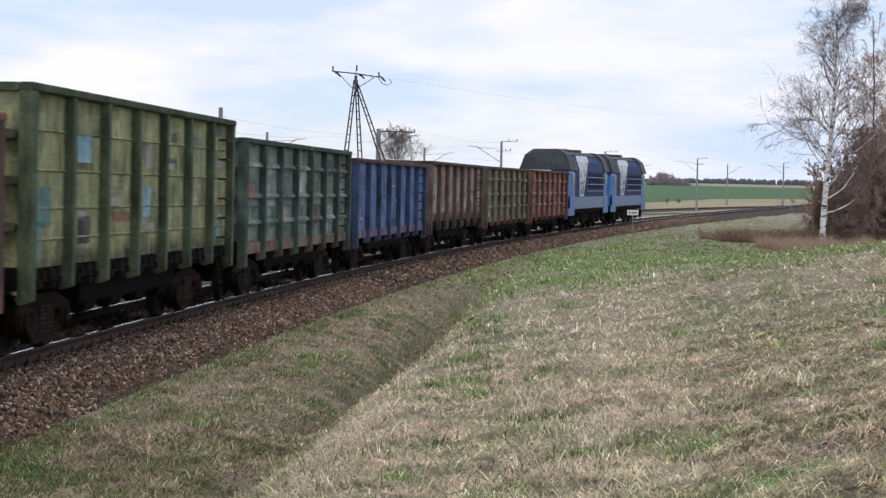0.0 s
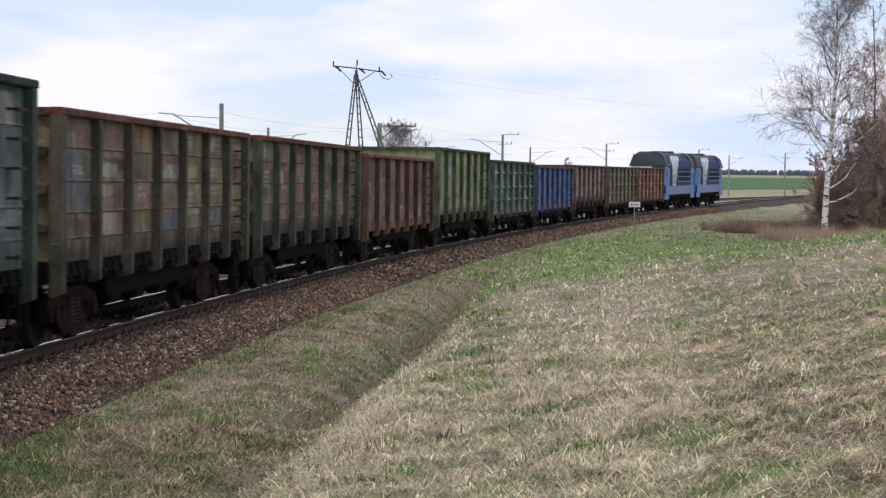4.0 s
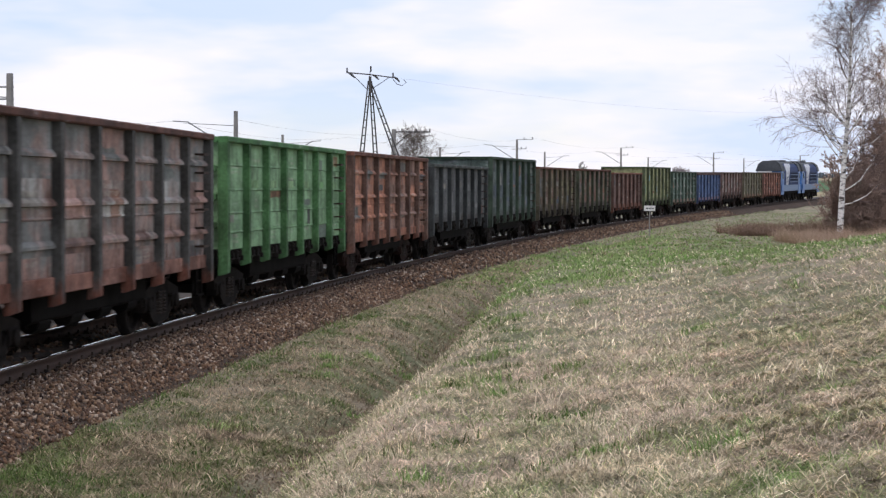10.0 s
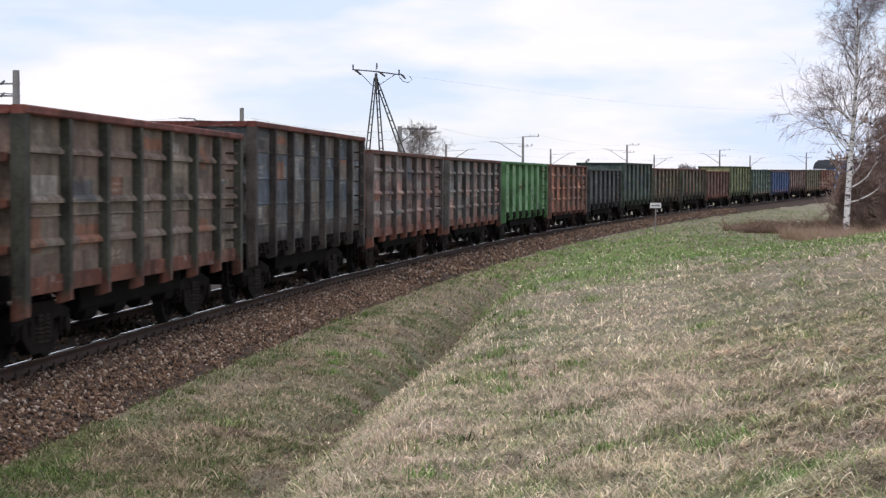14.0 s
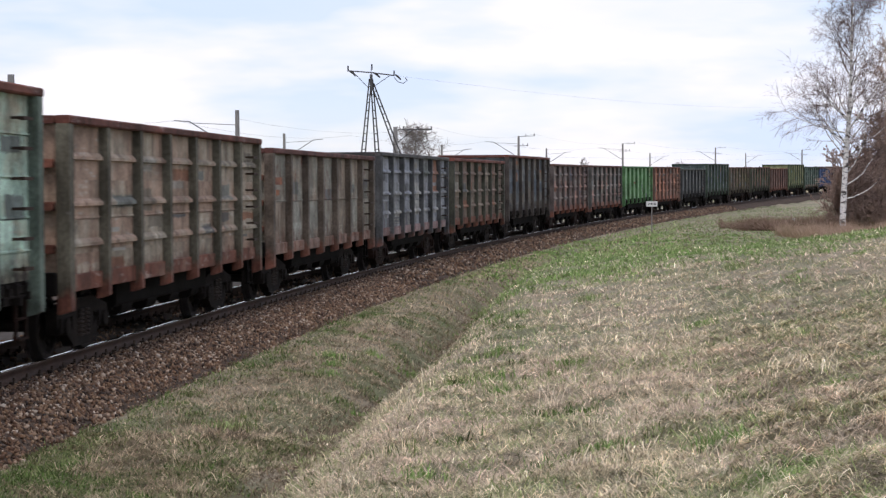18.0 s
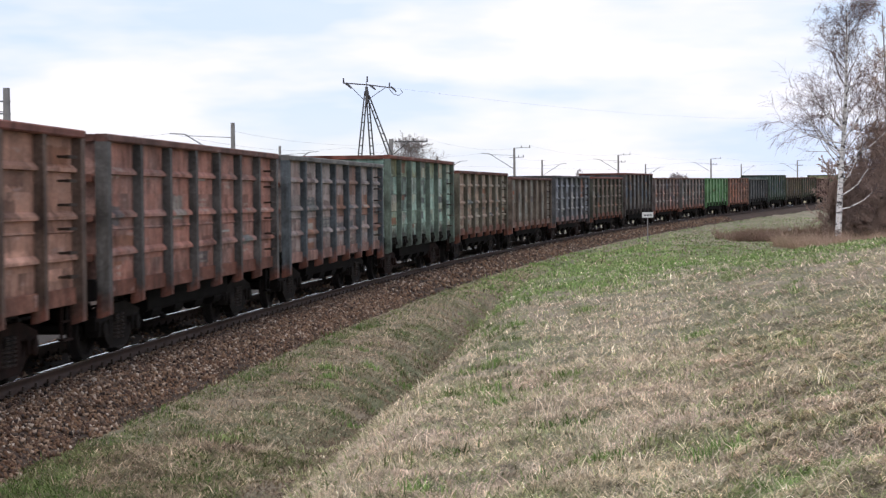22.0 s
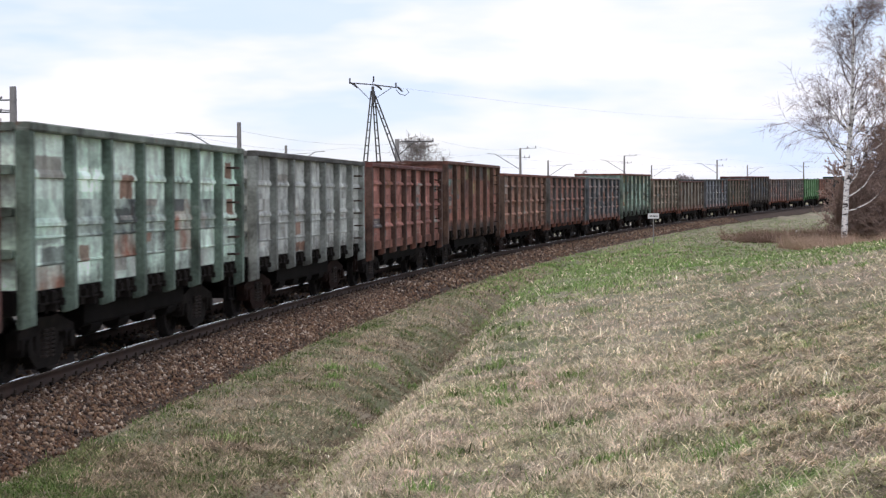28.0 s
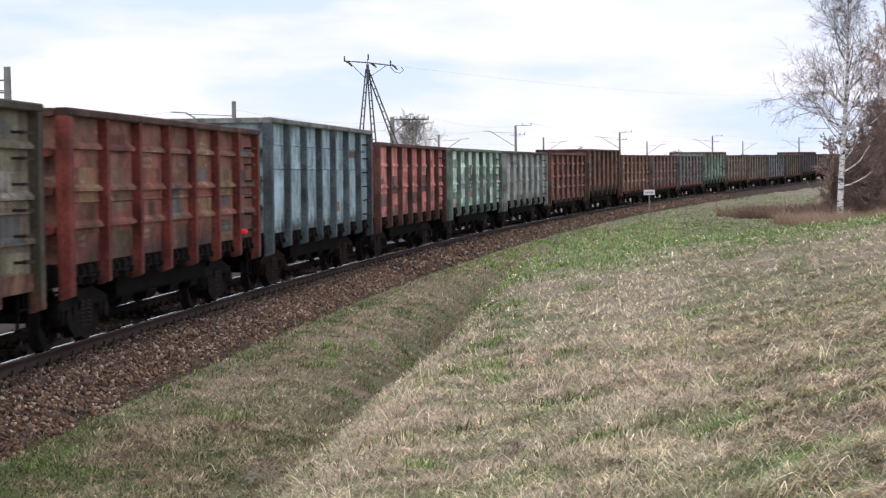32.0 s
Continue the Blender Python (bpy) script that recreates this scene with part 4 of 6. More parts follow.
LIGHT_GREEN = wagon_paint("light_green_marks", (0.26, 0.42, 0.22), (0.16, 0.33, 0.14), 0.1, worn_amt=0.2)
rp = random.Random(77)


def scatter(mat, count, side=-1, w=(0.3, 0.75), h=(0.06, 0.16), rows=(1.5, 2.9), edge=0.5):
    """Worn rectangles and lines of unreadable stencilling on the sheets."""
    return [(side, rp.randrange(7), rp.uniform(*rows), round(rp.uniform(*w), 1), round(rp.uniform(*h), 2), mat, rp.uniform(-edge, edge) * 0.5) for _ in range(count)]


# side, bay, height, width, height of the patch, paint, shift along the bay
PATCHES = {
    6: [(-1, 1, 2.95, 0.75, 0.42, SKY_BLUE, 0.0), (-1, 0, 2.1, 0.6, 0.55, TEAL, -0.1), (-1, 3, 2.15, 0.5, 0.5, SKY_BLUE, 0.0), (-1, 6, 1.6, 0.3, 0.3, SKY_BLUE, 0.1),
        (-1, 1, 1.75, 0.6, 0.4, GREY_PATCH, 0.0), (-1, 0, 1.65, 0.3, 0.5, TEAL, -0.4), (-1, 3, 2.9, 0.5, 0.35, PALE_PATCH, 0.1)] + scatter(STENCIL, 8),
    13: [(-1, 4, 1.8, 0.3, 0.42, GREY_PATCH, 0.35)] + [(-1, b, 2.55, 0.7, 0.16, LIGHT_GREEN, 0.0) for b in range(1, 7)] + [(-1, b, 1.62, 0.5, 0.05, LIGHT_GREEN, 0.1) for b in range(7)],
    11: [(-1, 6, 1.6, 0.4, 0.3, ORANGE_PATCH, 0.0), (-1, 3, 2.6, 0.45, 0.25, PALE_PATCH, 0.0)],
    19: [(-1, 0, 2.6, 0.9, 0.16, ORANGE_PATCH, 0.0), (-1, 0, 2.35, 0.3, 0.12, ORANGE_PATCH, 0.0)],
}
# plates of another paint: bay and row, counted from the rear and from below
T_RED = (0.26, 0.125, 0.085)
T_PALE = (0.34, 0.34, 0.32)
T_SOOT = (0.08, 0.09, 0.09)
T_YELLOW = (0.25, 0.18, 0.09)
T_BROWN = (0.095, 0.066, 0.04)
T_PINK = (0.12, 0.07, 0.065)
T_GREY = (0.085, 0.09, 0.085)
T_OLIVE = (0.19, 0.18, 0.09)
T_ORANGE = (0.24, 0.12, 0.075)
T_BLUE = (0.10, 0.125, 0.155)
T_TEAL = (0.13, 0.20, 0.18)
PLATES = {
    28: {(1, 2): T_SOOT, (2, 2): T_SOOT, (3, 2): T_SOOT, (4, 2): T_RED, (5, 2): T_SOOT, (2, 1): T_RED, (4, 1): T_RED, (3, 1): T_SOOT, (0, 0): T_RED, (2, 0): T_PALE, (5, 0): T_PALE, (6, 1): T_SOOT},
    31: {(3, 2): T_YELLOW, (4, 3): T_YELLOW, (1, 1): T_BROWN, (0, 1): T_BROWN, (0, 2): T_YELLOW, (5, 2): T_YELLOW, (4, 1): T_YELLOW, (1, 0): T_BROWN, (0, 0): T_BROWN, (5, 0): T_YELLOW, (3, 0): T_BROWN},
    29: {(0, 1): T_PINK, (2, 1): T_PINK, (3, 1): T_PINK, (1, 2): T_PINK, (5, 1): T_PINK, (4, 2): T_PINK},
    21: {**{(b, 3): T_GREY for b in (0, 1, 3, 4)}, (2, 3): T_PALE, (5, 3): T_PALE, **{(b, 4): T_OLIVE for b in (0, 1, 2, 4)}, (1, 2): T_GREY, (0, 1): T_OLIVE, (2, 1): T_OLIVE},
    18: {**{(b, 1): T_PALE for b in (0, 1, 3, 4, 5)}, (3, 2): T_PALE, (5, 3): T_ORANGE, (2, 0): T_PALE},
    25: {(0, 3): T_TEAL, (0, 4): T_TEAL, (1, 3): T_OLIVE, (1, 4): T_ORANGE, (2, 4): T_OLIVE, (2, 3): T_GREY, (3, 4): T_TEAL, (3, 3): T_YELLOW, (4, 4): T_GREY, (5, 4): T_OLIVE, (6, 4): T_YELLOW, (6, 3): T_YELLOW},
    9: {(4, 3): T_OLIVE, (5, 3): T_OLIVE, (5, 2): T_OLIVE, (0, 2): T_BLUE, (0, 3): T_BLUE, (2, 1): T_OLIVE, (6, 2): T_OLIVE, (3, 1): T_BLUE, (5, 1): T_BLUE},
    8: {(6, 3): T_OLIVE, (0, 3): T_GREY, (3, 1): T_ORANGE, (5, 3): T_OLIVE},
    10: {**{(b, 3): T_BLUE for b in range(1, 6)}, **{(b, 2): T_BLUE for b in (0, 1, 3, 4)}, (5, 1): T_BLUE, (2, 1): T_BLUE},
    16: {**{(b, 3): T_BLUE for b in (0, 1, 3, 4)}, **{(b, 2): T_BLUE for b in (0, 1, 4, 5)}, (2, 3): T_PALE, (4, 1): T_BLUE, (5, 4): T_BLUE},
    3: {(0, 3): T_PALE, (2, 2): T_PALE, (3, 2): T_PALE, (4, 3): T_PALE, (5, 2): T_PALE, (1, 1): T_PALE},
    5: {(1, 2): T_PALE, (3, 2): T_PALE, (5, 1): T_PALE, (4, 1): T_ORANGE, (5, 2): T_YELLOW, (2, 0): T_GREY},
    22: {(3, 2): T_ORANGE, (1, 1): T_ORANGE, (5, 2): T_ORANGE, (6, 1): T_ORANGE, (4, 3): T_ORANGE},
    24: {(2, 2): T_ORANGE, (4, 1): T_ORANGE, (0, 3): T_PALE},
    14: {(1, 2): T_PALE, (3, 2): T_PALE, (2, 1): T_SOOT, (5, 2): T_PALE},
    15: {(1, 2): T_BLUE, (3, 3): T_BLUE, (4, 2): T_BLUE, (5, 1): T_BLUE, (6, 3): T_BLUE},
}
for n in (1, 2, 4, 7, 12, 17, 20, 23, 26, 27, 30, 32, 33):
    PATCHES[n] = scatter(STENCIL, 2, w=(0.3, 0.7), h=(0.04, 0.08))
HOOKED = (3, 6, 8, 9, 10, 11, 13, 16, 21, 25, 27, 28, 29, 30, 31)
PLATE_PAINT = {}
RUST, DIRT = (0.17, 0.068, 0.045), (0.045, 0.036, 0.032)
PATCHY = {4: 0.05, 6: 0.12, 13: 0.06, 30: 0.10, 27: 0.25, 29: 0.3, 11: 0.2, 10: 0.3, 16: 0.3, 28: 0.75, 31: 0.5}    # share of plates with other paint on them


def plate_paint(n, tone, base):
    """A repainted plate: the other paint in ragged fields over the wagon's own."""
    key = (n, tone)
    if key not in PLATE_PAINT:
        PLATE_PAINT[key] = wagon_paint("plate_paint", tuple(1.2 * v for v in tone), tuple(0.8 * v for v in base), 0.3, spread=0.12, patchy=0.3)
    return PLATE_PAINT[key]


for n, kind, top, post_c, sheet_a, sheet_b, rail_c, rust, foot_rust, words in TRAIN:
    key = "wagon_paint_%d" % n
    sheet_a, sheet_b = (tuple(1.95 * v for v in c_) for c_ in (sheet_a, sheet_b))
    post_c = tuple(1.12 * v for v in post_c)
    sheets = wagon_paint(key + "_sheets", sheet_a, sheet_b, rust, patchy=PATCHY.get(n, 0.45))
    low_sheets = wagon_paint(key + "_foot", sheet_a, sheet_b, rust, DIRT if n in HOOKED else RUST, low_rust=0.30 if n in HOOKED and n != 13 else foot_rust + 0.08, patchy=0.2)
    sill = wagon_paint(key + "_sill", tuple(0.45 * a + 0.55 * b for a, b in zip(sheet_a, (0.27, 0.115, 0.08))), RUST, rust + 0.1)
    posts = wagon_paint(key + "_posts", post_c, tuple(v * 0.8 for v in post_c), rust * 0.7, DIRT if n in HOOKED else (0.19, 0.078, 0.055), low_rust=0.22 if n in HOOKED and n != 13 else foot_rust + 0.24, worn_amt=0.15)
    rails = wagon_paint(key + "_rail", rail_c, tuple(v * 0.7 for v in rail_c), 0.3)
    wagon(n, kind, top, posts, sheets, rails, words, BOGIE_RUST if n % 3 == 0 else None, n in HOOKED, PATCHES.get(n, ()), low_sheets, {k: plate_paint(n, tone, sheet_a) for k, tone in PLATES.get(n, {}).items()}, sill)
    if n == 31:
        lamp = part("tail_lamp", Geo().tube([(0, 0.04, 0), (0, -0.12, 0)], [0.055, 0.045], 12), MARK_RED, MOVERS[-1][0], "red tail lamp", pose(POSTS[6] + 0.15, -SIDE - 0.1, 1.42))


# ---- locomotives ----
LOCO_NAVY = plain("loco_navy", (0.009, 0.034, 0.13), (0.007, 0.026, 0.10), 1.5, 0.65)
LOCO_BLUE = plain("loco_blue", (0.032, 0.155, 0.44), (0.026, 0.125, 0.36), 1.5, 0.4)
LOCO_PALE = plain("loco_pale_blue", (0.11, 0.20, 0.36), (0.09, 0.165, 0.30), 2.0, 0.45)
LOCO_ROOF = plain("loco_dark_roof", (0.035, 0.04, 0.046), (0.06, 0.066, 0.074), 1.5, 0.6)
LOCO_SILVER = plain("loco_silver", (0.76, 0.77, 0.80), (0.24, 0.26, 0.31), 1.6, 0.45)
LOCO_ARCH = plain("loco_grey_arch", (0.13, 0.14, 0.16), (0.09, 0.10, 0.115), 2.0, 0.5)
LOCO_MARK = plain("torn_dark_marks", (0.10, 0.12, 0.17), (0.2, 0.22, 0.28), 5.0, 0.6)
GRILLE = plain("dark_grille", (0.012, 0.02, 0.045), (0.02, 0.03, 0.06), 5.0, 0.9)
GLASS = plain("dark_cab_glass", (0.015, 0.02, 0.025), (0.02, 0.025, 0.03), 2.0, 0.08)
LOCO_HALF = 8.78


def loco_bogie(parent, x):
    g = Geo()
    g.box(-2.3, 2.3, -1.25, -1.1, 0.45, 0.85, 0.04).box(-2.3, 2.3, 1.1, 1.25, 0.45, 0.85, 0.04).box(-0.5, 0.5, -1.1, 1.1, 0.5, 0.9)
    for px in (-2.1, 0, 2.1):
        for s in (-1, 1):
            g.box(px - 0.2, px + 0.2, s * 1.32 - 0.1, s * 1.32 + 0.1, 0.36, 0.68, 0.03)
            g.tube([(px + 0.42, s * 1.3, 0.5), (px + 0.42, s * 1.3, 0.95)], [0.09, 0.09], 8)
            g.tube([(px - 0.42, s * 1.3, 0.5), (px - 0.42, s * 1.3, 0.95)], [0.09, 0.09], 8)
    b = part("bogie", g, BOGIE_MAT, parent, "three-axle bogie", pose(x, 0, 0))
    for px in (-2.1, 0, 2.1):
        w = part("wheelset", cached("wheelset", wheelset_geo), WHEEL_MAT, b, "steel wheels on one axle")
        w.matrix_parent_inverse = Matrix.Translation((px, 0, WHEEL_R))
        WHEELSETS.append(w)


def locomotive(offset, label):
    t = thing("diesel_locomotive", on_line(offset, 4.3), label, "locomotive", "locomotives of the train")
    H = LOCO_HALF - 0.55
    part("underframe", Geo().box(-H, H, -1.35, 1.35, 1.02, 1.35, 0.04).box(-2.0, 2.0, -1.2, 1.2, 0.45, 1.02, 0.08), UNDER, t, "black frame and fuel tank")
    part("valance", Geo().box(-H + 1.7, H - 1.7, -1.475, 1.475, 1.28, 2.02, 0.03), LOCO_PALE, t, "pale blue lower band")
    section = [(-1.46, 1.78), (1.46, 1.78), (1.46, 3.60), (1.34, 4.12), (0.98, 4.48), (0.6, 4.66), (-0.6, 4.66), (-0.98, 4.48), (-1.34, 4.12), (-1.46, 3.60)]
    part("body", Geo().prism(section, -H + 2.28, H - 2.28), LOCO_NAVY, t, "dark blue body side")
    part("roof", Geo().prism([(-0.99, 4.49), (-0.6, 4.66), (0.6, 4.66), (0.99, 4.49), (1.0, 4.54), (0.62, 4.72), (-0.62, 4.72), (-1.0, 4.54)], -H + 1.6, H - 1.6), LOCO_ROOF, t, "dark curved roof")
    # full-length black block, added to stop light showing between the wheels
    part("gear_case", Geo().box(-H + 0.6, H - 0.6, -0.95, 0.95, 0.42, 1.06, 0.05), UNDER, t, "black block added under the frame to close the bright gaps")
    outer = [(p * 1.06, 4.0 + (q - 4.0) * 1.1 if q > 4.0 else q) for p, q in section[2:]]
    for x in (-6.1, 6.0):
        g = Geo()
        n_ = len(outer)
        g.add([(x + a, p, q) for a in (0, 0.34) for ring_ in (outer, section[2:]) for p, q in ring_],
              [f_ for i in range(n_ - 1) for f_ in ((i, i + 1, 2 * n_ + i + 1, 2 * n_ + i), (i, n_ + i, n_ + i + 1, i + 1), (2 * n_ + i, 2 * n_ + i + 1, 3 * n_ + i + 1, 3 * n_ + i))])
        part("arch_frame", g, LOCO_ARCH, t, "grey arch over the body side")
    for e in (-1, 1):
        turn = 0 if e > 0 else 180
        cab = Geo()
        def ring(x, k):
            return [(x, -1.47, 1.35), (x, 1.47, 1.35), (x, 1.47 * (0.98 if k else 1), 3.35), (x - k * 0.55, 1.12, 4.36), (x - k * 0.75, 0.68, 4.74), (x - k * 0.75, -0.68, 4.74), (x - k * 0.55, -1.12, 4.36), (x, -1.47 * (0.98 if k else 1), 3.35)]
        a, b = ring(-1.35, 0), ring(0.95, 1)
        b[2], b[7] = (0.55, 1.44, 3.35), (0.55, -1.44, 3.35)
        b[0], b[1] = (0.95, -1.3, 1.35), (0.95, 1.3, 1.35)
        cab.add(a + b, [(7, 6, 5, 4, 3, 2, 1, 0), (8, 9, 10, 11, 12, 13, 14, 15)] + [(i, (i + 1) % 8, (i + 1) % 8 + 8, i + 8) for i in range(8)])
        c = part("cab", cab, LOCO_BLUE, t, "blue driver's cab", pose(e * (H - 0.95), 0, 0, 0, 0, turn))
        part("cab_hood", Geo().add([(-1.37, -1.55, 3.6), (-1.37, 1.55, 3.6), (-1.37, 1.24, 4.44), (-1.37, 0.76, 4.80), (-1.37, -0.76, 4.80), (-1.37, -1.24, 4.44),
             (0.72, -1.53, 3.6), (0.72, 1.53, 3.6), (0.60, 1.24, 4.44), (0.42, 0.76, 4.80), (0.42, -0.76, 4.80), (0.60, -1.24, 4.44)],
             [(5, 4, 3, 2, 1, 0), (6, 7, 8, 9, 10, 11)] + [(i, (i + 1) % 6, (i + 1) % 6 + 6, i + 6) for i in range(6)]), LOCO_ROOF, c, "dark grey hood over the cab")
        part("number_band", Geo().box(0.60, 0.76, -1.25, 0.35, 3.3, 3.58, 0.01), WHITE, c, "white band under the hood")
        for s in (-1, 1):
            part("windscreen", Geo().add([(0.82, s * 0.08, 3.05), (0.82, s * 1.15, 3.05), (0.55, s * 1.02, 3.46), (0.55, s * 0.08, 3.46), (0.86, s * 0.08, 3.07), (0.86, s * 1.15, 3.07), (0.59, s * 1.02, 3.47), (0.59, s * 0.08, 3.47)],
                 [(0, 1, 2, 3), (4, 7, 6, 5), (0, 4, 5, 1), (1, 5, 6, 2), (2, 6, 7, 3), (3, 7, 4, 0)]), GLASS, c)
            part("cab_window", Geo().box(-0.9, -0.2, s * 1.475 - 0.01, s * 1.475 + 0.01, 2.75, 3.4), GLASS, c)
            part("headlight", Geo().tube([(0.9, s * 1.0, 1.95), (0.99, s * 1.0, 1.95)], [0.11, 0.11], 12), LOCO_SILVER, c)
        part("front_panel", Geo().box(0.90, 0.985, -1.1, 1.1, 2.55, 2.98, 0.02), WHITE, c, "white front panel")
        for s in (-1, 1):
            part("skirt", Geo().box(-1.3, 0.9, s * 1.44 - 0.03, s * 1.44 + 0.03, 0.92, 1.36), LOCO_BLUE, c, "blue skirt below the cab")
            part("cab_side", Geo().box(-1.36, 0.5, s * 1.482 - 0.012, s * 1.482 + 0.012, 1.27, 2.05), LOCO_BLUE, c)
        part("buffer_beam", Geo().box(0.9, 1.15, -1.3, 1.3, 0.95, 1.34, 0.04), UNDER, c)
        loco_bogie(t, e * 4.3)
    for s in (-1, 1):
        FLASH = [(0, 1, 2, 3), (7, 6, 5, 4), (0, 4, 5, 1), (1, 5, 6, 2), (2, 6, 7, 3), (3, 7, 4, 0)]
        part("silver_flash", Geo().add([(x, s * (1.463 + d), z) for d in (0, 0.02) for x, z in ((-4.2, 2.03), (-2.6, 2.03), (-1.5, 3.6), (-4.4, 3.6))], FLASH), LOCO_SILVER, t, "torn white and silver panel")
        part("roof_flash", Geo().add([(x, s * y, z) for d in (0.0, 0.02) for x, y, z in ((-4.4, 1.465 + d, 3.60), (-1.5, 1.465 + d, 3.60), (-0.6, 1.345 + d, 4.12 + d), (-4.8, 1.345 + d, 4.12 + d))], FLASH), LOCO_SILVER, t)
        part("top_flash", Geo().add([(x, s * y, z) for d in (0.0, 0.02) for x, y, z in ((-4.8, 1.345 + d, 4.12 + d), (-0.2, 1.345 + d, 4.12 + d), (1.2, 0.985 + d, 4.49 + d), (-3.0, 0.985 + d, 4.49 + d))], FLASH), LOCO_SILVER, t)
        for x, z, w_, h_ in ((-3.9, 2.15, 0.5, 0.35), (-3.1, 2.2, 0.4, 0.5), (-3.8, 2.75, 0.7, 0.16), (-2.9, 2.85, 0.5, 0.2), (-4.0, 3.2, 0.35, 0.2), (-2.4, 3.25, 0.4, 0.12)):
            part("dark_mark", Geo().box(x, x + w_, s * 1.486 - 0.004, s * 1.486 + 0.004, z, z + h_), LOCO_MARK, t)
        for k in range(4):
            x = -0.6 + k * 1.55
            gr = part("side_grille", Geo().box(x, x + 1.45, s * 1.47 - 0.01, s * 1.47 + 0.01, 2.5, 3.45), GRILLE, t, "dark ventilation grille")
        for k in range(3):
            part("handrail", Geo().tube([(-1.9 + 0.25 * k, s * 1.53, 2.35 + k * 0.42), (5.9, s * 1.53, 2.35 + k * 0.42)], [0.035, 0.035], 6), LOCO_PALE, t)
    for x in (-3.5, -1.2, 1.4):
        part("roof_fan", Geo().tube([(x, 0, 4.66), (x, 0, 4.88)], [0.6, 0.55], 14), LOCO_ROOF, t)
    part("exhaust", Geo().box(3.0, 3.6, -0.3, 0.3, 4.66, 4.95, 0.05), LOCO_ROOF, t)
    MOVERS.append((t, offset, 4.3))
    return t


locomotive(-PITCH / 2 + LOCO_HALF, "blue diesel locomotive with dark roof and silver stripe")
locomotive(-PITCH / 2 + 3 * LOCO_HALF, "leading blue diesel locomotive with dark roof")


# ---- the electrified line behind ----
POLE_LINE = np.polyfit([57.3, 93.3, 137.9, 179.9, 237.1, 288.3, 334.3], [-14.1, -11.4, -5.0, 5.5, 20.7, 39.7, 61.8], 3)


def second_line(y, off=0.0):
    x = np.polyval(POLE_LINE, np.clip(y, 20, 345)) + np.clip(y - 345, 0, None) * np.polyval(np.polyder(POLE_LINE), 345.0)
    return x + off


def catenary_pole(x, y, top, side, feeder):
    """A concrete pole with an inclined bracket on one side and short feeder arms on the other."""
    base = -2.7
    slope = float(np.polyval(np.polyder(POLE_LINE), min(y, 345)))
    turn = -math.degrees(math.atan(slope))
    t = thing("catenary_pole", pose(x, y, base, 0, 0, turn), "grey concrete catenary pole with steel bracket", "catenary pole", "poles of the electric line")
    h = top - base
    part("shaft", Geo().tube([(0, 0, -0.3), (0, 0, h)], [0.18, 0.105], 10), CONCRETE, t)
    part("bracket", Geo().tube([(0, 0, h - 2.1), (side * 2.5, 0, h - 0.55), (side * 3.3, 0, h - 0.5)], [0.035, 0.035, 0.03], 6), GALV, t, "inclined bracket tube")
    part("tie_bar", Geo().tube([(0, 0, h - 0.75), (side * 2.5, 0, h - 0.62)], [0.018, 0.018], 5), GALV, t)
    if y < 60:
        for dz in (-0.42, -0.80):
            part("stub_arm", Geo().tube([(0.12, 0, h + dz), (-0.55, 0, h + dz)], [0.03, 0.03], 6).tube([(-0.5, 0, h + dz - 0.02), (-0.36, 0, h + dz + 0.10)], [0.045, 0.03], 6), GALV, t)
    if feeder:
        for dz, a, b in ((-0.02, -0.1, 1.6), (-0.95, -0.5, 0.95)):
            arm = part("feeder_arm", Geo().tube([(-side * a, 0, h + dz), (-side * b, 0, h + dz + 0.02)], [0.03, 0.03], 6), GALV, t)
            part("insulator", Geo().tube([(-side * (b - 0.05), 0, h + dz), (-side * (b - 0.05), 0, h + dz + 0.25)], [0.045, 0.035], 8), DARK_STEEL, arm)
            part("insulator", Geo().tube([(-side * (b * 0.45), 0, h + dz), (-side * (b * 0.45), 0, h + dz + 0.22)], [0.04, 0.03], 8), DARK_STEEL, arm)
    return t


NEAR_ROW = [(-14.09, 57.29, 5.57), (-11.44, 93.3, 5.63), (5.52, 179.92, 5.84), (20.7, 237.1, 5.86), (39.7, 288.28, 5.84), (61.76, 334.34, 5.93), (91.5, 384.0, 5.9)]
FAR_ROW = [(-26.5, 108.0, 5.2), (-14.69, 151.29, 5.65), (-2.2, 196.0, 5.3), (10.98, 239.75, 5.35), (31.49, 308.4, 5.28), (56.38, 365.68, 5.71)]
for k, (x, y, top) in enumerate(NEAR_ROW):
    catenary_pole(x, y, top, -1, k >= 2)
for x, y, top in FAR_ROW:
    catenary_pole(x, y, top, 1, False)

# the pole with one long braced arm beside the A-frame
t = thing("arm_pole", pose(-5.02, 137.91, -2.7), "concrete pole with one long braced arm", "power pole")
part("shaft", Geo().tube([(0, 0, -0.3), (0, 0, 8.5)], [0.26, 0.17], 10), CONCRETE, t)
part("arm", Geo().tube([(-0.1, 0, 8.3), (2.75, 0, 8.3)], [0.05, 0.05], 6), DARK_STEEL, t)
part("brace", Geo().tube([(0.1, 0, 7.3), (1.3, 0, 8.28)], [0.04, 0.04], 6), DARK_STEEL, t)
for dx in (0.6, 1.7, 2.7):
    part("insulator", Geo().tube([(dx, 0, 8.3), (dx, 0, 8.55)], [0.05, 0.035], 8), DARK_STEEL, t)


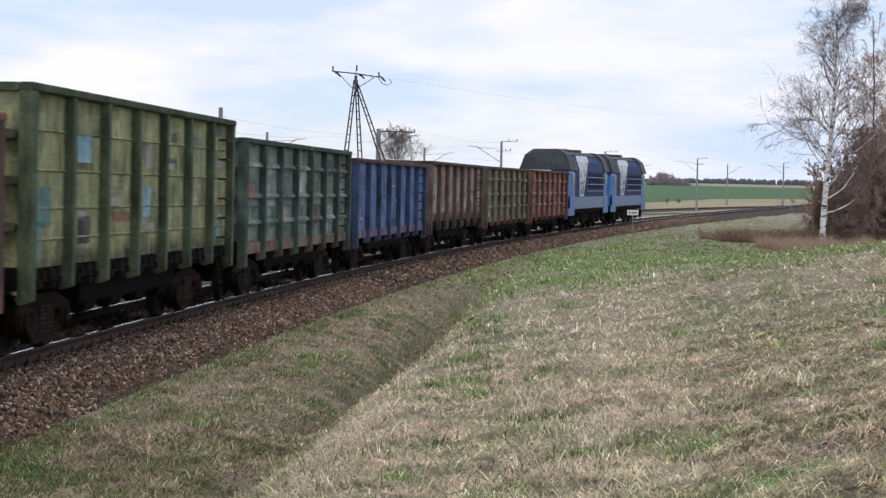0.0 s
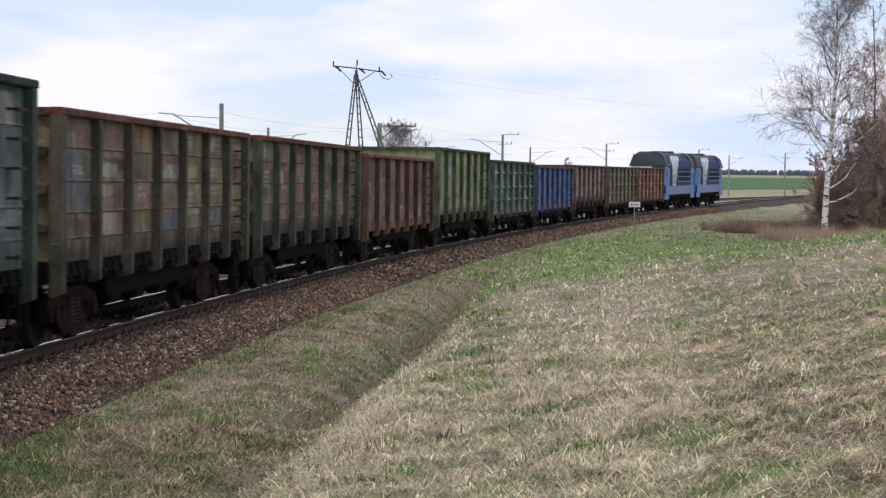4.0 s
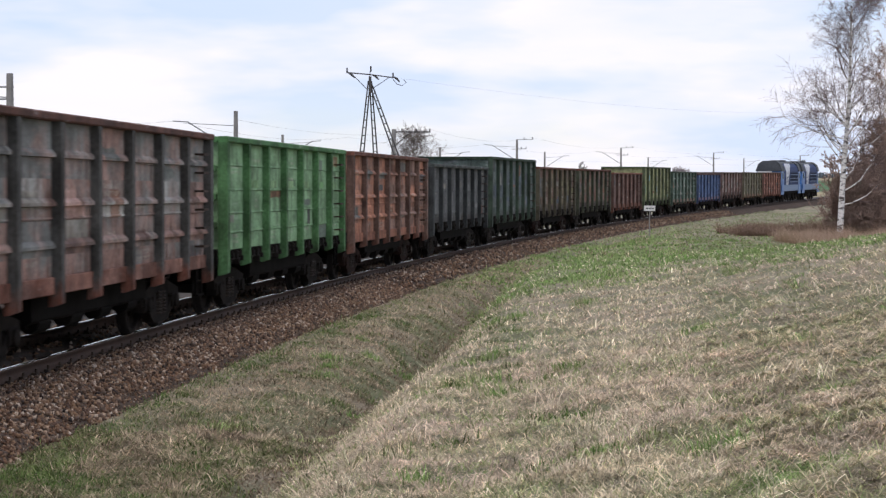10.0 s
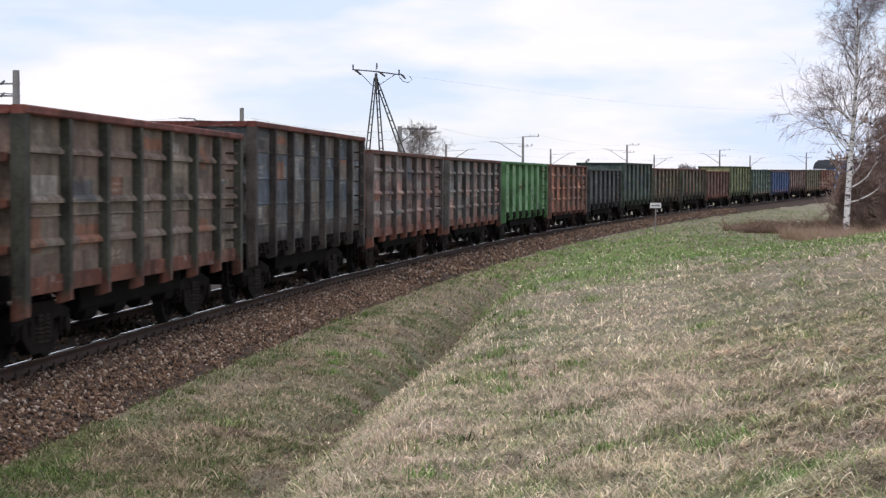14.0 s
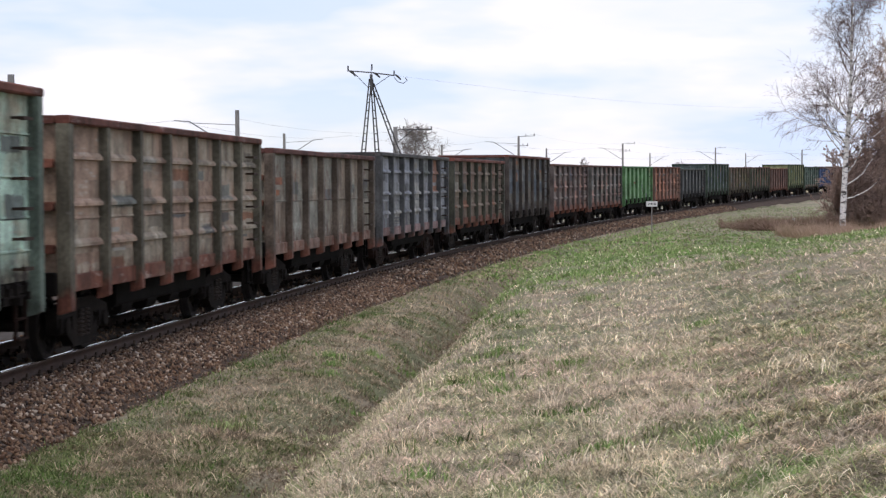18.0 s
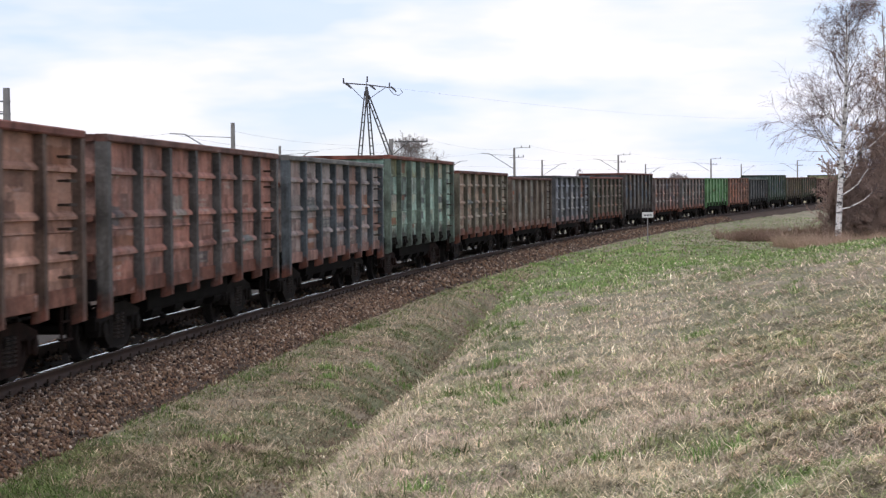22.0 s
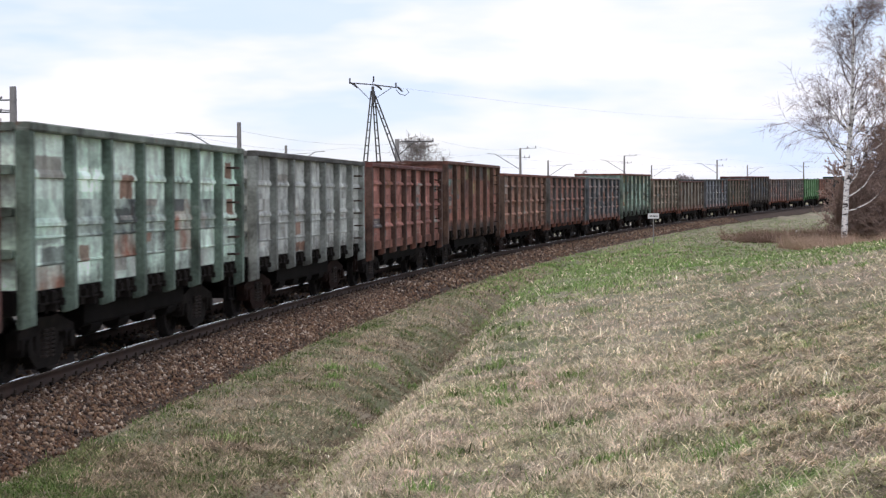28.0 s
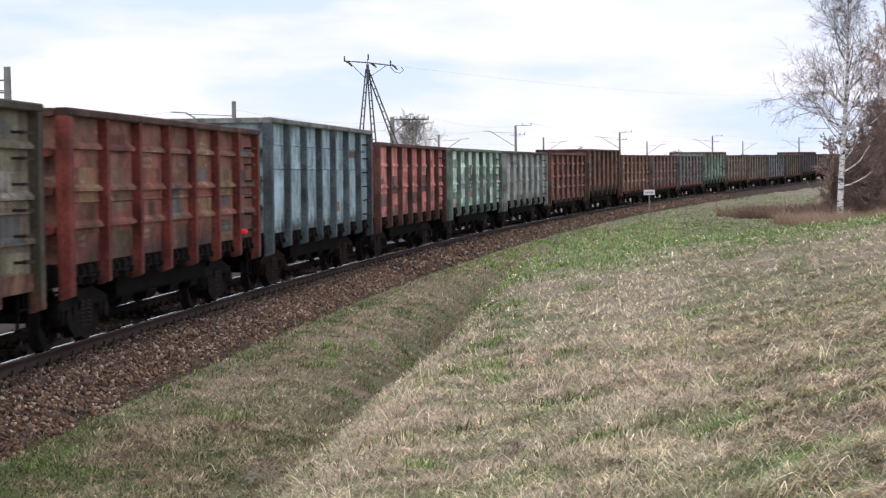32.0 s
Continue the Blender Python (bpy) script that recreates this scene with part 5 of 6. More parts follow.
def wire(name, pts, sag, label, group, r=0.0045):
    """One slack wire from each support to the next."""
    for a, b in zip(pts[:-1], pts[1:]):
        a, b = Vector(a), Vector(b)
        line = [a.lerp(b, k / 8) - Vector((0, 0, sag * 4 * (k / 8) * (1 - k / 8))) for k in range(9)]
        tagged(part(name, Geo().tube(line, [r] * 9, 4, False), WIRE, None), label, "overhead wire", group)


def side_step(x, y, d):
    a = math.atan(float(np.polyval(np.polyder(POLE_LINE), min(y, 345))))
    return x + d * math.cos(a), y - d * math.sin(a)


mess = [(*side_step(x, y, -3.2), top - 0.5) for x, y, top in NEAR_ROW]
mess = [(-16.5, 10.0, 5.0)] + mess[:2] + [(-8.4, 138.4, 5.2)] + mess[2:]
wire("messenger_wire", mess, 0.5, "thin dark messenger wire of the electric line", "overhead wires")
wire("contact_wire", [(x, y, z - 1.3) for x, y, z in mess], 0.05, "thin dark contact wire above the far track", "overhead wires")
feed = [(x + 1.5, y, top + 0.2) for x, y, top in NEAR_ROW[2:]]
wire("feeder_wire", [(-11.44, 93.3, 5.2), (-2.3, 137.9, 5.8)] + feed, 0.6, "thin feeder wire between pole tops", "overhead wires", 0.004)
wire("power_line", [(-4.2, 119.9, 8.7), (60.0, 300.0, 13.0), (140.0, 420.0, 13.0)], 1.2, "thin power line from the lattice pole", "power lines", 0.0035)


# ---- lattice A-frame pole ----
def lattice_leg(foot, head, w0, w1, side):
    """Two angle bars and their rungs from foot to head."""
    g, foot, head = Geo(), Vector(foot), Vector(head)
    side = Vector(side).normalized()
    a0, a1 = foot - side * w0 / 2, head - side * w1 / 2
    b0, b1 = foot + side * w0 / 2, head + side * w1 / 2
    g.tube([a0, a1], [0.05, 0.045], 4).tube([b0, b1], [0.05, 0.045], 4)
    n = 22
    for k in range(1, n):
        q = k / n
        g.tube([a0.lerp(a1, q), b0.lerp(b1, q)], [0.033, 0.033], 4)
    return g


t = thing("lattice_pole", pose(-5.92, 119.85, -2.7), "dark steel lattice A-frame power pole", "power pole")
part("leg", lattice_leg((-1.15, -0.9, 0), (-0.05, 0, 11.2), 0.40, 0.13, (1, 0.1, 0)), DARK_STEEL, t)
part("leg", lattice_leg((0.75, 0.9, 0), (0.03, 0, 11.2), 0.40, 0.13, (1, 0.1, 0)), DARK_STEEL, t)
part("leg", lattice_leg((4.05, 0.2, 0), (0.08, 0, 10.9), 0.40, 0.16, (1, 0.0, 0.3)), DARK_STEEL, t)
part("head_frame", Geo().box(-0.09, 0.09, -0.09, 0.09, 10.4, 11.5, 0.02).tube([(0, 0, 11.4), (0, 0, 11.85)], [0.03, 0.025], 6), DARK_STEEL, t)
arm = part("cross_arm", Geo().tube([(-1.55, 0, 11.75), (0, 0, 11.62), (1.5, 0, 11.42)], [0.04] * 3, 4).tube([(-1.2, 0, 11.68), (-0.15, 0, 10.6)], [0.022, 0.022], 4).tube([(1.2, 0, 11.4), (0.15, 0, 10.7)], [0.022, 0.022], 4), DARK_STEEL, t)
for x, z in ((-1.5, 11.75), (0.05, 11.85), (1.5, 11.42)):
    part("insulator", Geo().tube([(x, 0, z - 0.05), (x, 0, z + 0.32)], [0.05, 0.05], 8), DARK_STEEL, arm)
for x, z, dx in ((-1.2, 11.6, 0.4), (0.35, 11.5, 0.45), (1.75, 11.35, 0.35)):
    part("strain_insulator", Geo().tube([(x - dx / 2, 0, z + 0.12), (x, 0.05, z), (x + dx / 2, 0, z - 0.2)], [0.05, 0.07, 0.05], 8), DARK_STEEL, arm)
part("jumper_loop", Geo().tube([(1.5, 0, 11.3), (1.75, 0, 11.0), (2.1, 0, 10.9), (2.35, 0, 11.1), (2.2, 0, 11.3)], [0.025] * 5, 5), DARK_STEEL, t)
part("mid_tie", Geo().tube([(-0.75, 0, 5.1), (0.4, 0, 4.4)], [0.025, 0.025], 4).tube([(-0.75, 0, 5.1), (-0.45, 0, 5.15)], [0.025, 0.025], 4), DARK_STEEL, t)

# ---- trackside sign and post ----
t = thing("trackside_sign", pose(10.05, 97.5, -0.75, 0, 0, 4), "small white trackside sign on a thin post", "sign")
part("post", Geo().tube([(0, 0, -0.2), (0, 0, 1.5)], [0.03, 0.03], 8), CONCRETE, t)
board = part("board", Geo().box(-0.30, 0.30, -0.035, -0.012, 1.27, 1.55, 0.004), WHITE, t, "white board with a dark line of writing")
for k, w in enumerate((0.05, 0.035, 0.05, 0.04, 0.05, 0.03)):
    part("writing_bar", Geo().box(-0.20 + k * 0.075, -0.20 + k * 0.075 + w, -0.039, -0.0355, 1.36, 1.44), BLACK, board)
t = thing("marker_post", pose(21.3, 118.1, float(ground_z(21.3, 118.1)) - 0.05), "short white concrete marker post", "marker post")
part("stone", Geo().box(-0.13, 0.13, -0.1, 0.1, 0, 0.55, 0.03), WHITE, t)

# ---- second track ----
far_track = thing("far_track", Matrix.Identity(4), "far electrified track on pale ballast", "track", kind="structure")
ys = np.linspace(30, 600, 150)
us = np.array([-3.4, -2.4, -1.6, 0, 1.6, 2.4, 3.4])
zs = np.array([-2.75, -2.5, -2.3, -2.3, -2.3, -2.5, -2.75])
YY, UU = np.meshgrid(ys, us, indexing="ij")
q = (np.arange(149)[:, None] * 7 + np.arange(6)[None, :]).ravel()
ob = new("ballast_bed", cloud("far_ballast", np.stack([second_line(YY, -4.5) + UU, YY, np.broadcast_to(zs, YY.shape)], -1).reshape(-1, 3), np.stack([q, q + 1, q + 8, q + 7], -1), BALLAST))
ob.parent = far_track
for du in (-0.72, 0.72):
    g = Geo().tube([(float(second_line(y, -4.5)) + du, y, -2.2) for y in ys], [0.07] * 150, 4, False)
    part("rail", g, RAIL_SIDE, far_track)


# ---- trees ----
BARK_BIRCH, n, l, p = nodes_of("birch_bark")
co = n.new("ShaderNodeTexCoord").outputs["Object"]
mp = n.new("ShaderNodeMapping")
mp.inputs["Scale"].default_value = (1.0, 1.0, 3.2)
l.new(co, mp.inputs[0])
f1 = noise_node(n, l, mp.outputs[0], 2.2, 5.0, 0.7)
c = mix(n, l, ramp(n, l, f1, 0.50, 0.58), (0.78, 0.75, 0.71), (0.06, 0.05, 0.045))
l.new(c, p.inputs["Base Color"])
p.inputs["Roughness"].default_value = 0.75
BARK = plain("grey_brown_bark", (0.10, 0.075, 0.06), (0.16, 0.125, 0.10), 4.0, 0.9)
TWIG = plain("purple_brown_twigs", (0.225, 0.163, 0.15), (0.16, 0.117, 0.11), 3.0, 0.9)
TWIG_RED = plain("red_brown_twigs", (0.45, 0.325, 0.265), (0.33, 0.235, 0.19), 3.0, 0.9)
# far hedge twigs: distance haze put into the colour as a pale tone
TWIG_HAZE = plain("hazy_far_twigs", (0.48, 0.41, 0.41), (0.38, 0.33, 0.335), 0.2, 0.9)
TWIG_GREY = plain("grey_twigs", (0.27, 0.235, 0.22), (0.20, 0.175, 0.165), 3.0, 0.9)


def strips(segs):
    """Thin three-sided tapered sticks from rows of (x0 y0 z0 x1 y1 z1 r0 r1)."""
    s = np.array(segs)
    a, b, r0, r1 = s[:, :3], s[:, 3:6], s[:, 6:7], s[:, 7:8]
    d = b - a
    d /= np.linalg.norm(d, axis=1, keepdims=True) + 1e-9
    ref = np.where(np.abs(d[:, 2:3]) < 0.9, np.array([[0, 0, 1.0]]), np.array([[1.0, 0, 0]]))
    e1 = np.cross(d, ref)
    e1 /= np.linalg.norm(e1, axis=1, keepdims=True)
    e2 = np.cross(d, e1)
    v = []
    for base, r in ((a, r0), (b, r1)):
        for k in range(3):
            q = 2.0944 * k
            v.append(base + (e1 * math.cos(q) + e2 * math.sin(q)) * r)
    v = np.stack(v, 1).reshape(-1, 3)
    o = np.arange(len(s))[:, None] * 6
    f = np.concatenate([o + np.array([[k, (k + 1) % 3, (k + 1) % 3 + 3, k + 3]]) for k in range(3)], 0)
    return v, f


def bare_tree(name, x, y, height, seed, label, bark, twig, spread=0.30, stems=1, droop=0.25, limbs=26, twigs=7, r0=None, lean=(0, 0), first=0.22, fine=0.007, z=None, bark_from=0.045, rise=(0.5, 1.2), low=()):
    """A leafless tree: tapered stems, limbs that rise from them, branches and hanging twigs."""
    rg = random.Random(seed)
    z = float(ground_z(x, y)) - 0.1 if z is None else z
    t = thing(name, pose(x, y, z), label, "tree" if height > 4.5 else "shrub")
    wood, thin = Geo(), []
    r0 = r0 or height * 0.014

    def branch(p, d, length, r, depth):
        n = 6 if depth < 1 else 5 if depth < 2 else 3 - (stems > 1) if depth < 3 else 2 - (stems > 1)
        pts, rad = [p.copy()], [r]
        for k in range(n):
            wob = 0.045 if depth == 0 else 0.14
            d = (d + Vector((rg.gauss(0, wob), rg.gauss(0, wob), rg.gauss(0, 0.08) + (0.12 if depth < 2 else -droop * 0.35)))).normalized()
            p = p + d * (length / n)
            pts.append(p.copy())
            rad.append(r * (1 - 0.75 * (k + 1) / n))
        if r > bark_from:
            wood.tube(pts, rad, 7 if r > 0.05 else 5, False)
        else:
            for a, b, q0, q1 in zip(pts[:-1], pts[1:], rad[:-1], rad[1:]):
                thin.append((*a, *b, max(q0, fine), max(q1, fine * 0.7)))
        if depth >= 3:
            return
        count = {0: limbs, 1: twigs, 2: twigs + (4 if stems == 1 else 0)}[depth]
        for j in range(count):
            q = rg.uniform(first, 0.98) if depth == 0 else rg.uniform(0.2, 1.0)
            i = min(int(q * n), n - 1)
            at = pts[i].lerp(pts[i + 1], q * n - i)
            az = rg.uniform(0, 6.283)
            if depth == 0:
                up = rg.uniform(*rise)
                dd = Vector((math.cos(az), math.sin(az), up)).normalized()
                ln = height * spread * (1.15 - 0.75 * q) * rg.uniform(0.7, 1.2)
                rr = r * (1 - 0.75 * q) * rg.uniform(0.28, 0.45)
            else:
                dirn = (pts[i + 1] - pts[i]).normalized()
                side = dirn.cross(Vector((math.cos(az), math.sin(az), 0.3))).normalized()
                dd = (dirn * rg.uniform(0.5, 1.0) + side * rg.uniform(0.4, 0.9) + Vector((0, 0, -droop if depth == 2 else 0.05))).normalized()
                ln = length * rg.uniform(0.28, 0.5)
                rr = max(rad[i] * 0.45, fine)
            branch(at, dd, ln, rr, depth + 1)

    for k in range(stems):
        a = rg.uniform(0, 6.283)
        off = 0.0 if stems == 1 else 0.35 * height * 0.12
        tilt = Vector((lean[0], lean[1], 1)) if stems == 1 else Vector((math.cos(a) * 0.22, math.sin(a) * 0.22, 1))
        branch(Vector((math.cos(a) * off, math.sin(a) * off, 0)), tilt.normalized(), height * (1 if k == 0 else rg.uniform(0.7, 0.95)), r0 if k == 0 else r0 * 0.7, 0)
    # long limbs low on the stem: height, heading, rise, length
    for h, az, up, ln in low:
        d = Vector((math.cos(az), math.sin(az), up)).normalized()
        branch(Vector((lean[0] * h, lean[1] * h, h)), d, ln, 0.042, 1)
    part("trunk", wood, bark, t, "", None, True)
    v, f = strips(thin)
    crown = new("crown", cloud("crown", v, f, twig))
    crown.parent = t
    return t


bare_tree("birch_tree", 19.2, 93.0, 11.9, 12, "white-barked bare birch with drooping brown twigs", BARK_BIRCH, TWIG, 0.35, 1, 0.24, 46, 10, 0.18, (0.075, 0.0), 0.33, 0.0048, None, 0.034, (0.5, 1.35),
          ((5.2, 3.2, 0.12, 3.6), (4.8, 2.9, 0.5, 2.6), (1.9, -0.3, 0.25, 2.2), (2.6, 0.1, 0.55, 2.8), (3.2, -0.2, 0.9, 3.2), (4.0, 0.3, 1.1, 3.4), (4.8, -0.4, 1.0, 3.4)))
bare_tree("alder_tree", 22.6, 98.0, 12.4, 6, "bare brown alder behind the birch", BARK, TWIG_RED, 0.22, 1, 0.1, 44, 8, 0.075, (0.0, 0.0), 0.2, 0.009)
bare_tree("alder_tree", 25.4, 101.0, 11.4, 17, "bare brown alder in the thicket", BARK, TWIG_RED, 0.24, 1, 0.1, 40, 8, 0.075, (0.0, 0.0), 0.15, 0.009)
for k, (x, y, h) in enumerate(((20.6, 95.5, 3.6), (21.4, 96.0, 5.0), (22.2, 95.4, 6.0), (23.3, 96.5, 6.8), (24.4, 95.4, 7.2), (20.7, 98.4, 4.8), (22.0, 99.6, 6.2), (25.6, 97.0, 8.0), (21.0, 101.0, 4.4), (27.0, 98.0, 8.6), (23.6, 99.8, 7.4), (26.2, 95.4, 8.0), (25.2, 100.0, 8.2), (21.6, 94.0, 3.6), (23.6, 93.6, 4.4), (25.6, 93.4, 5.0), (28.4, 99.0, 8.8))):
    bare_tree("thicket_shrub", x, y, h, 40 + k, "dense red-brown leafless thicket shrub", BARK, TWIG_RED, 0.28, 7, 0.02, 14, 5, 0.035, (0, 0), 0.03, 0.019)
# far single trees and bushes
bare_tree("field_tree", -9.0, 350.0, 12.8, 71, "distant bare round-crowned field tree", BARK, TWIG_GREY, 0.52, 1, 0.1, 46, 7, 0.22, (0, 0), 0.30, 0.02, -2.7)
bare_tree("field_tree", 96.0, 1455.0, 14.6, 73, "small distant bare tree on the horizon", BARK, TWIG_GREY, 0.36, 1, 0.0, 20, 4, 0.3, (0, 0), 0.2, 0.09, -2.7, 9.0)
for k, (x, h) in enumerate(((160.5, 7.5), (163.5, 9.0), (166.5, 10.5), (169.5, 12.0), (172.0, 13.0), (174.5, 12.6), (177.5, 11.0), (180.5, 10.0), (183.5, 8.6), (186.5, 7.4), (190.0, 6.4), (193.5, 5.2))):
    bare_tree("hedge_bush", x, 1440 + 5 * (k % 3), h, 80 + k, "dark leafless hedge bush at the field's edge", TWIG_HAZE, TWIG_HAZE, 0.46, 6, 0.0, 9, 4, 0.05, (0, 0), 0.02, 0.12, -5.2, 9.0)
for k, (x, y) in enumerate(((46.0, 378), (48.5, 380), (77.0, 405), (84.0, 412), (98.0, 425))):
    bare_tree("verge_bush", x, y, 1.5, 90 + k, "low brown leafless bush on the verge", BARK, TWIG_RED, 0.45, 4, 0.0, 9, 4, 0.03, (0, 0), 0.05, 0.015, -2.7, 9.0)

# far woods: one uneven belt of crowns, haze painted in as a lighter blue
rs = np.random.RandomState(21)
count = 1800
wx, wy = rs.uniform(-500, 1500, count), rs.uniform(2600, 2800, count)
wh, ww = rs.uniform(5.5, 8.5, count) + 1.2 * np.sin(wx / 60), rs.uniform(1.6, 3.2, count)
ang = np.arange(6) * 1.047
v = []
for zk, rk in ((0.0, 0.8), (0.55, 1.0), (0.85, 0.6), (1.0, 0.05)):
    jit = rs.uniform(0.75, 1.25, (count, 6))
    v.append(np.stack([wx[:, None] + np.cos(ang) * ww[:, None] * rk * jit, wy[:, None] + np.sin(ang) * ww[:, None] * rk * jit, -2.8 + wh[:, None] * zk * rs.uniform(0.94, 1.04, (count, 6))], -1))
v = np.stack(v, 1).reshape(-1, 3)
o = np.arange(count)[:, None] * 24
f = np.concatenate([o + np.array([[r * 6 + k, r * 6 + (k + 1) % 6, r * 6 + 6 + (k + 1) % 6, r * 6 + 6 + k]]) for r in range(3) for k in range(6)], 0)
WOODS = plain("hazed_pine_woods", (0.085, 0.11, 0.13), (0.13, 0.155, 0.175), 0.05, 0.95)
tagged(new("far_woods", cloud("far_woods", v, f, WOODS)), "blue-green belt of woods on the horizon, haze in its colour", "woods", kind="stuff")


# ---- grass ----
def grass(name, x, y, length, width, lean, seed, material, label, flop=0.5, arch=False, way=None):
    """Bent blades rooted in the ground: two pieces each, or three where they arch over."""
    r = np.random.RandomState(seed)
    n = len(x)
    z = ground_z(x, y) - 0.01
    # the blades of the right-hand slope lie down the slope
    lie = smooth(-0.1, 0.9, x - 0.115 * y) * smooth(0.9, 0.7, r.uniform(0, 1, n))
    az = r.uniform(0, 6.283, n) if way is None else way
    az = np.where(lie > 0.5, 3.82 + 0.5 * waves(x, y, 84, 2.0) + r.normal(0, 0.35, n), az)
    face = az + r.uniform(-0.6, 0.6, n) + 1.5708
    d = np.stack([np.cos(az), np.sin(az)], -1)
    w = np.stack([np.cos(face), np.sin(face), np.zeros(n)], -1) * width[:, None] / 2
    p0 = np.stack([x, y, z], -1)
    cuts = 3 if arch else 2
    step = (length / cuts)[:, None]
    a = lean * r.uniform(0.65, 1.2, n) + 0.3 * lie
    rings, p = [p0 - w, p0 + w], p0
    for k in range(cuts):
        p = p + np.concatenate([d * np.sin(a)[:, None], np.cos(a)[:, None]], 1) * step
        a = np.minimum(a + flop * r.uniform(0.0, 2.4, n) * 2 / cuts, 2.3)
        rings += [p] if k == cuts - 1 else [p - w * (0.9 - 0.2 * k), p + w * (0.9 - 0.2 * k)]
    m = 2 * cuts + 1
    v = np.stack(rings, 1)
    under = ground_z(v[:, -1, 0], v[:, -1, 1]) + 0.012
    v[:, -1, 2] = np.maximum(v[:, -1, 2], under)
    o = np.arange(n)[:, None] * m
    f = np.concatenate([o + np.array([[2 * k, 2 * k + 1, 2 * k + 3, 2 * k + 2]]) for k in range(cuts - 1)])
    tip = o + np.array([[m - 3, m - 2, m - 1]])
    ob = new(name, cloud(name, v.reshape(-1, 3), f, material, tip))
    return tagged(ob, label, "grass", kind="stuff")


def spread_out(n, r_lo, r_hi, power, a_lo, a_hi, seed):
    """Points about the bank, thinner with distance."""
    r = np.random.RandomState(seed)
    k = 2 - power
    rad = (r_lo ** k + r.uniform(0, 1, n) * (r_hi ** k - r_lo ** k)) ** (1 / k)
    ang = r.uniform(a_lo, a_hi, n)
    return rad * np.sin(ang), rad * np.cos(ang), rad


STRAW = sward("mixed_grass", (0.57, 0.49, 0.33), (0.53, 0.425, 0.325), (0.315, 0.275, 0.205), (0.25, 0.285, 0.14), 0.55, 0.56, 0.66)
STALK = sward("pale_stalks", (0.74, 0.66, 0.49), (0.68, 0.57, 0.43), (0.48, 0.43, 0.31), (0.35, 0.37, 0.19), 0.9, 0.58, 0.68)
MEADOW = sward("fresh_meadow_green", (0.25, 0.315, 0.125), (0.20, 0.29, 0.10), (0.34, 0.33, 0.17), (0.15, 0.265, 0.07), 0.6, 0.42, 0.58)
VERGE_GREEN = sward("dull_verge_green", (0.18, 0.205, 0.085), (0.125, 0.17, 0.06), (0.17, 0.15, 0.08), (0.085, 0.145, 0.038), 0.6, 0.44, 0.58)
SHELF = sward("short_verge_grass", (0.47, 0.39, 0.27), (0.36, 0.285, 0.195), (0.15, 0.12, 0.083), (0.12, 0.15, 0.055), 0.6, 0.52, 0.64)
LUSH = sward("green_tufts", (0.42, 0.41, 0.22), (0.31, 0.345, 0.155), (0.44, 0.395, 0.235), (0.225, 0.29, 0.11), 0.6, 0.40, 0.54)
REED = blades("dry_tall_grass", ((0.60, 0.43, 0.33), (0.40, 0.28, 0.21)), ((0.52, 0.40, 0.28), (0.36, 0.27, 0.18)), 0.3, 0.45, 0.6)
BRAMBLE = blades("brown_bramble", ((0.33, 0.22, 0.165), (0.18, 0.12, 0.09)), ((0.27, 0.21, 0.12), (0.17, 0.135, 0.075)), 0.5, 0.5, 0.65)
# brown litter, with some of the ditch's shade put into its tones
DITCH = sward("ditch_litter", (0.20, 0.145, 0.095), (0.14, 0.10, 0.068), (0.085, 0.06, 0.045), (0.16, 0.18, 0.07), 0.8, 0.58, 0.68)

rs = np.random.RandomState(4)
DITCH_S, DITCH_U = [0, 25, 50, 90], [5.4, 5.3, 4.4, 4.2]


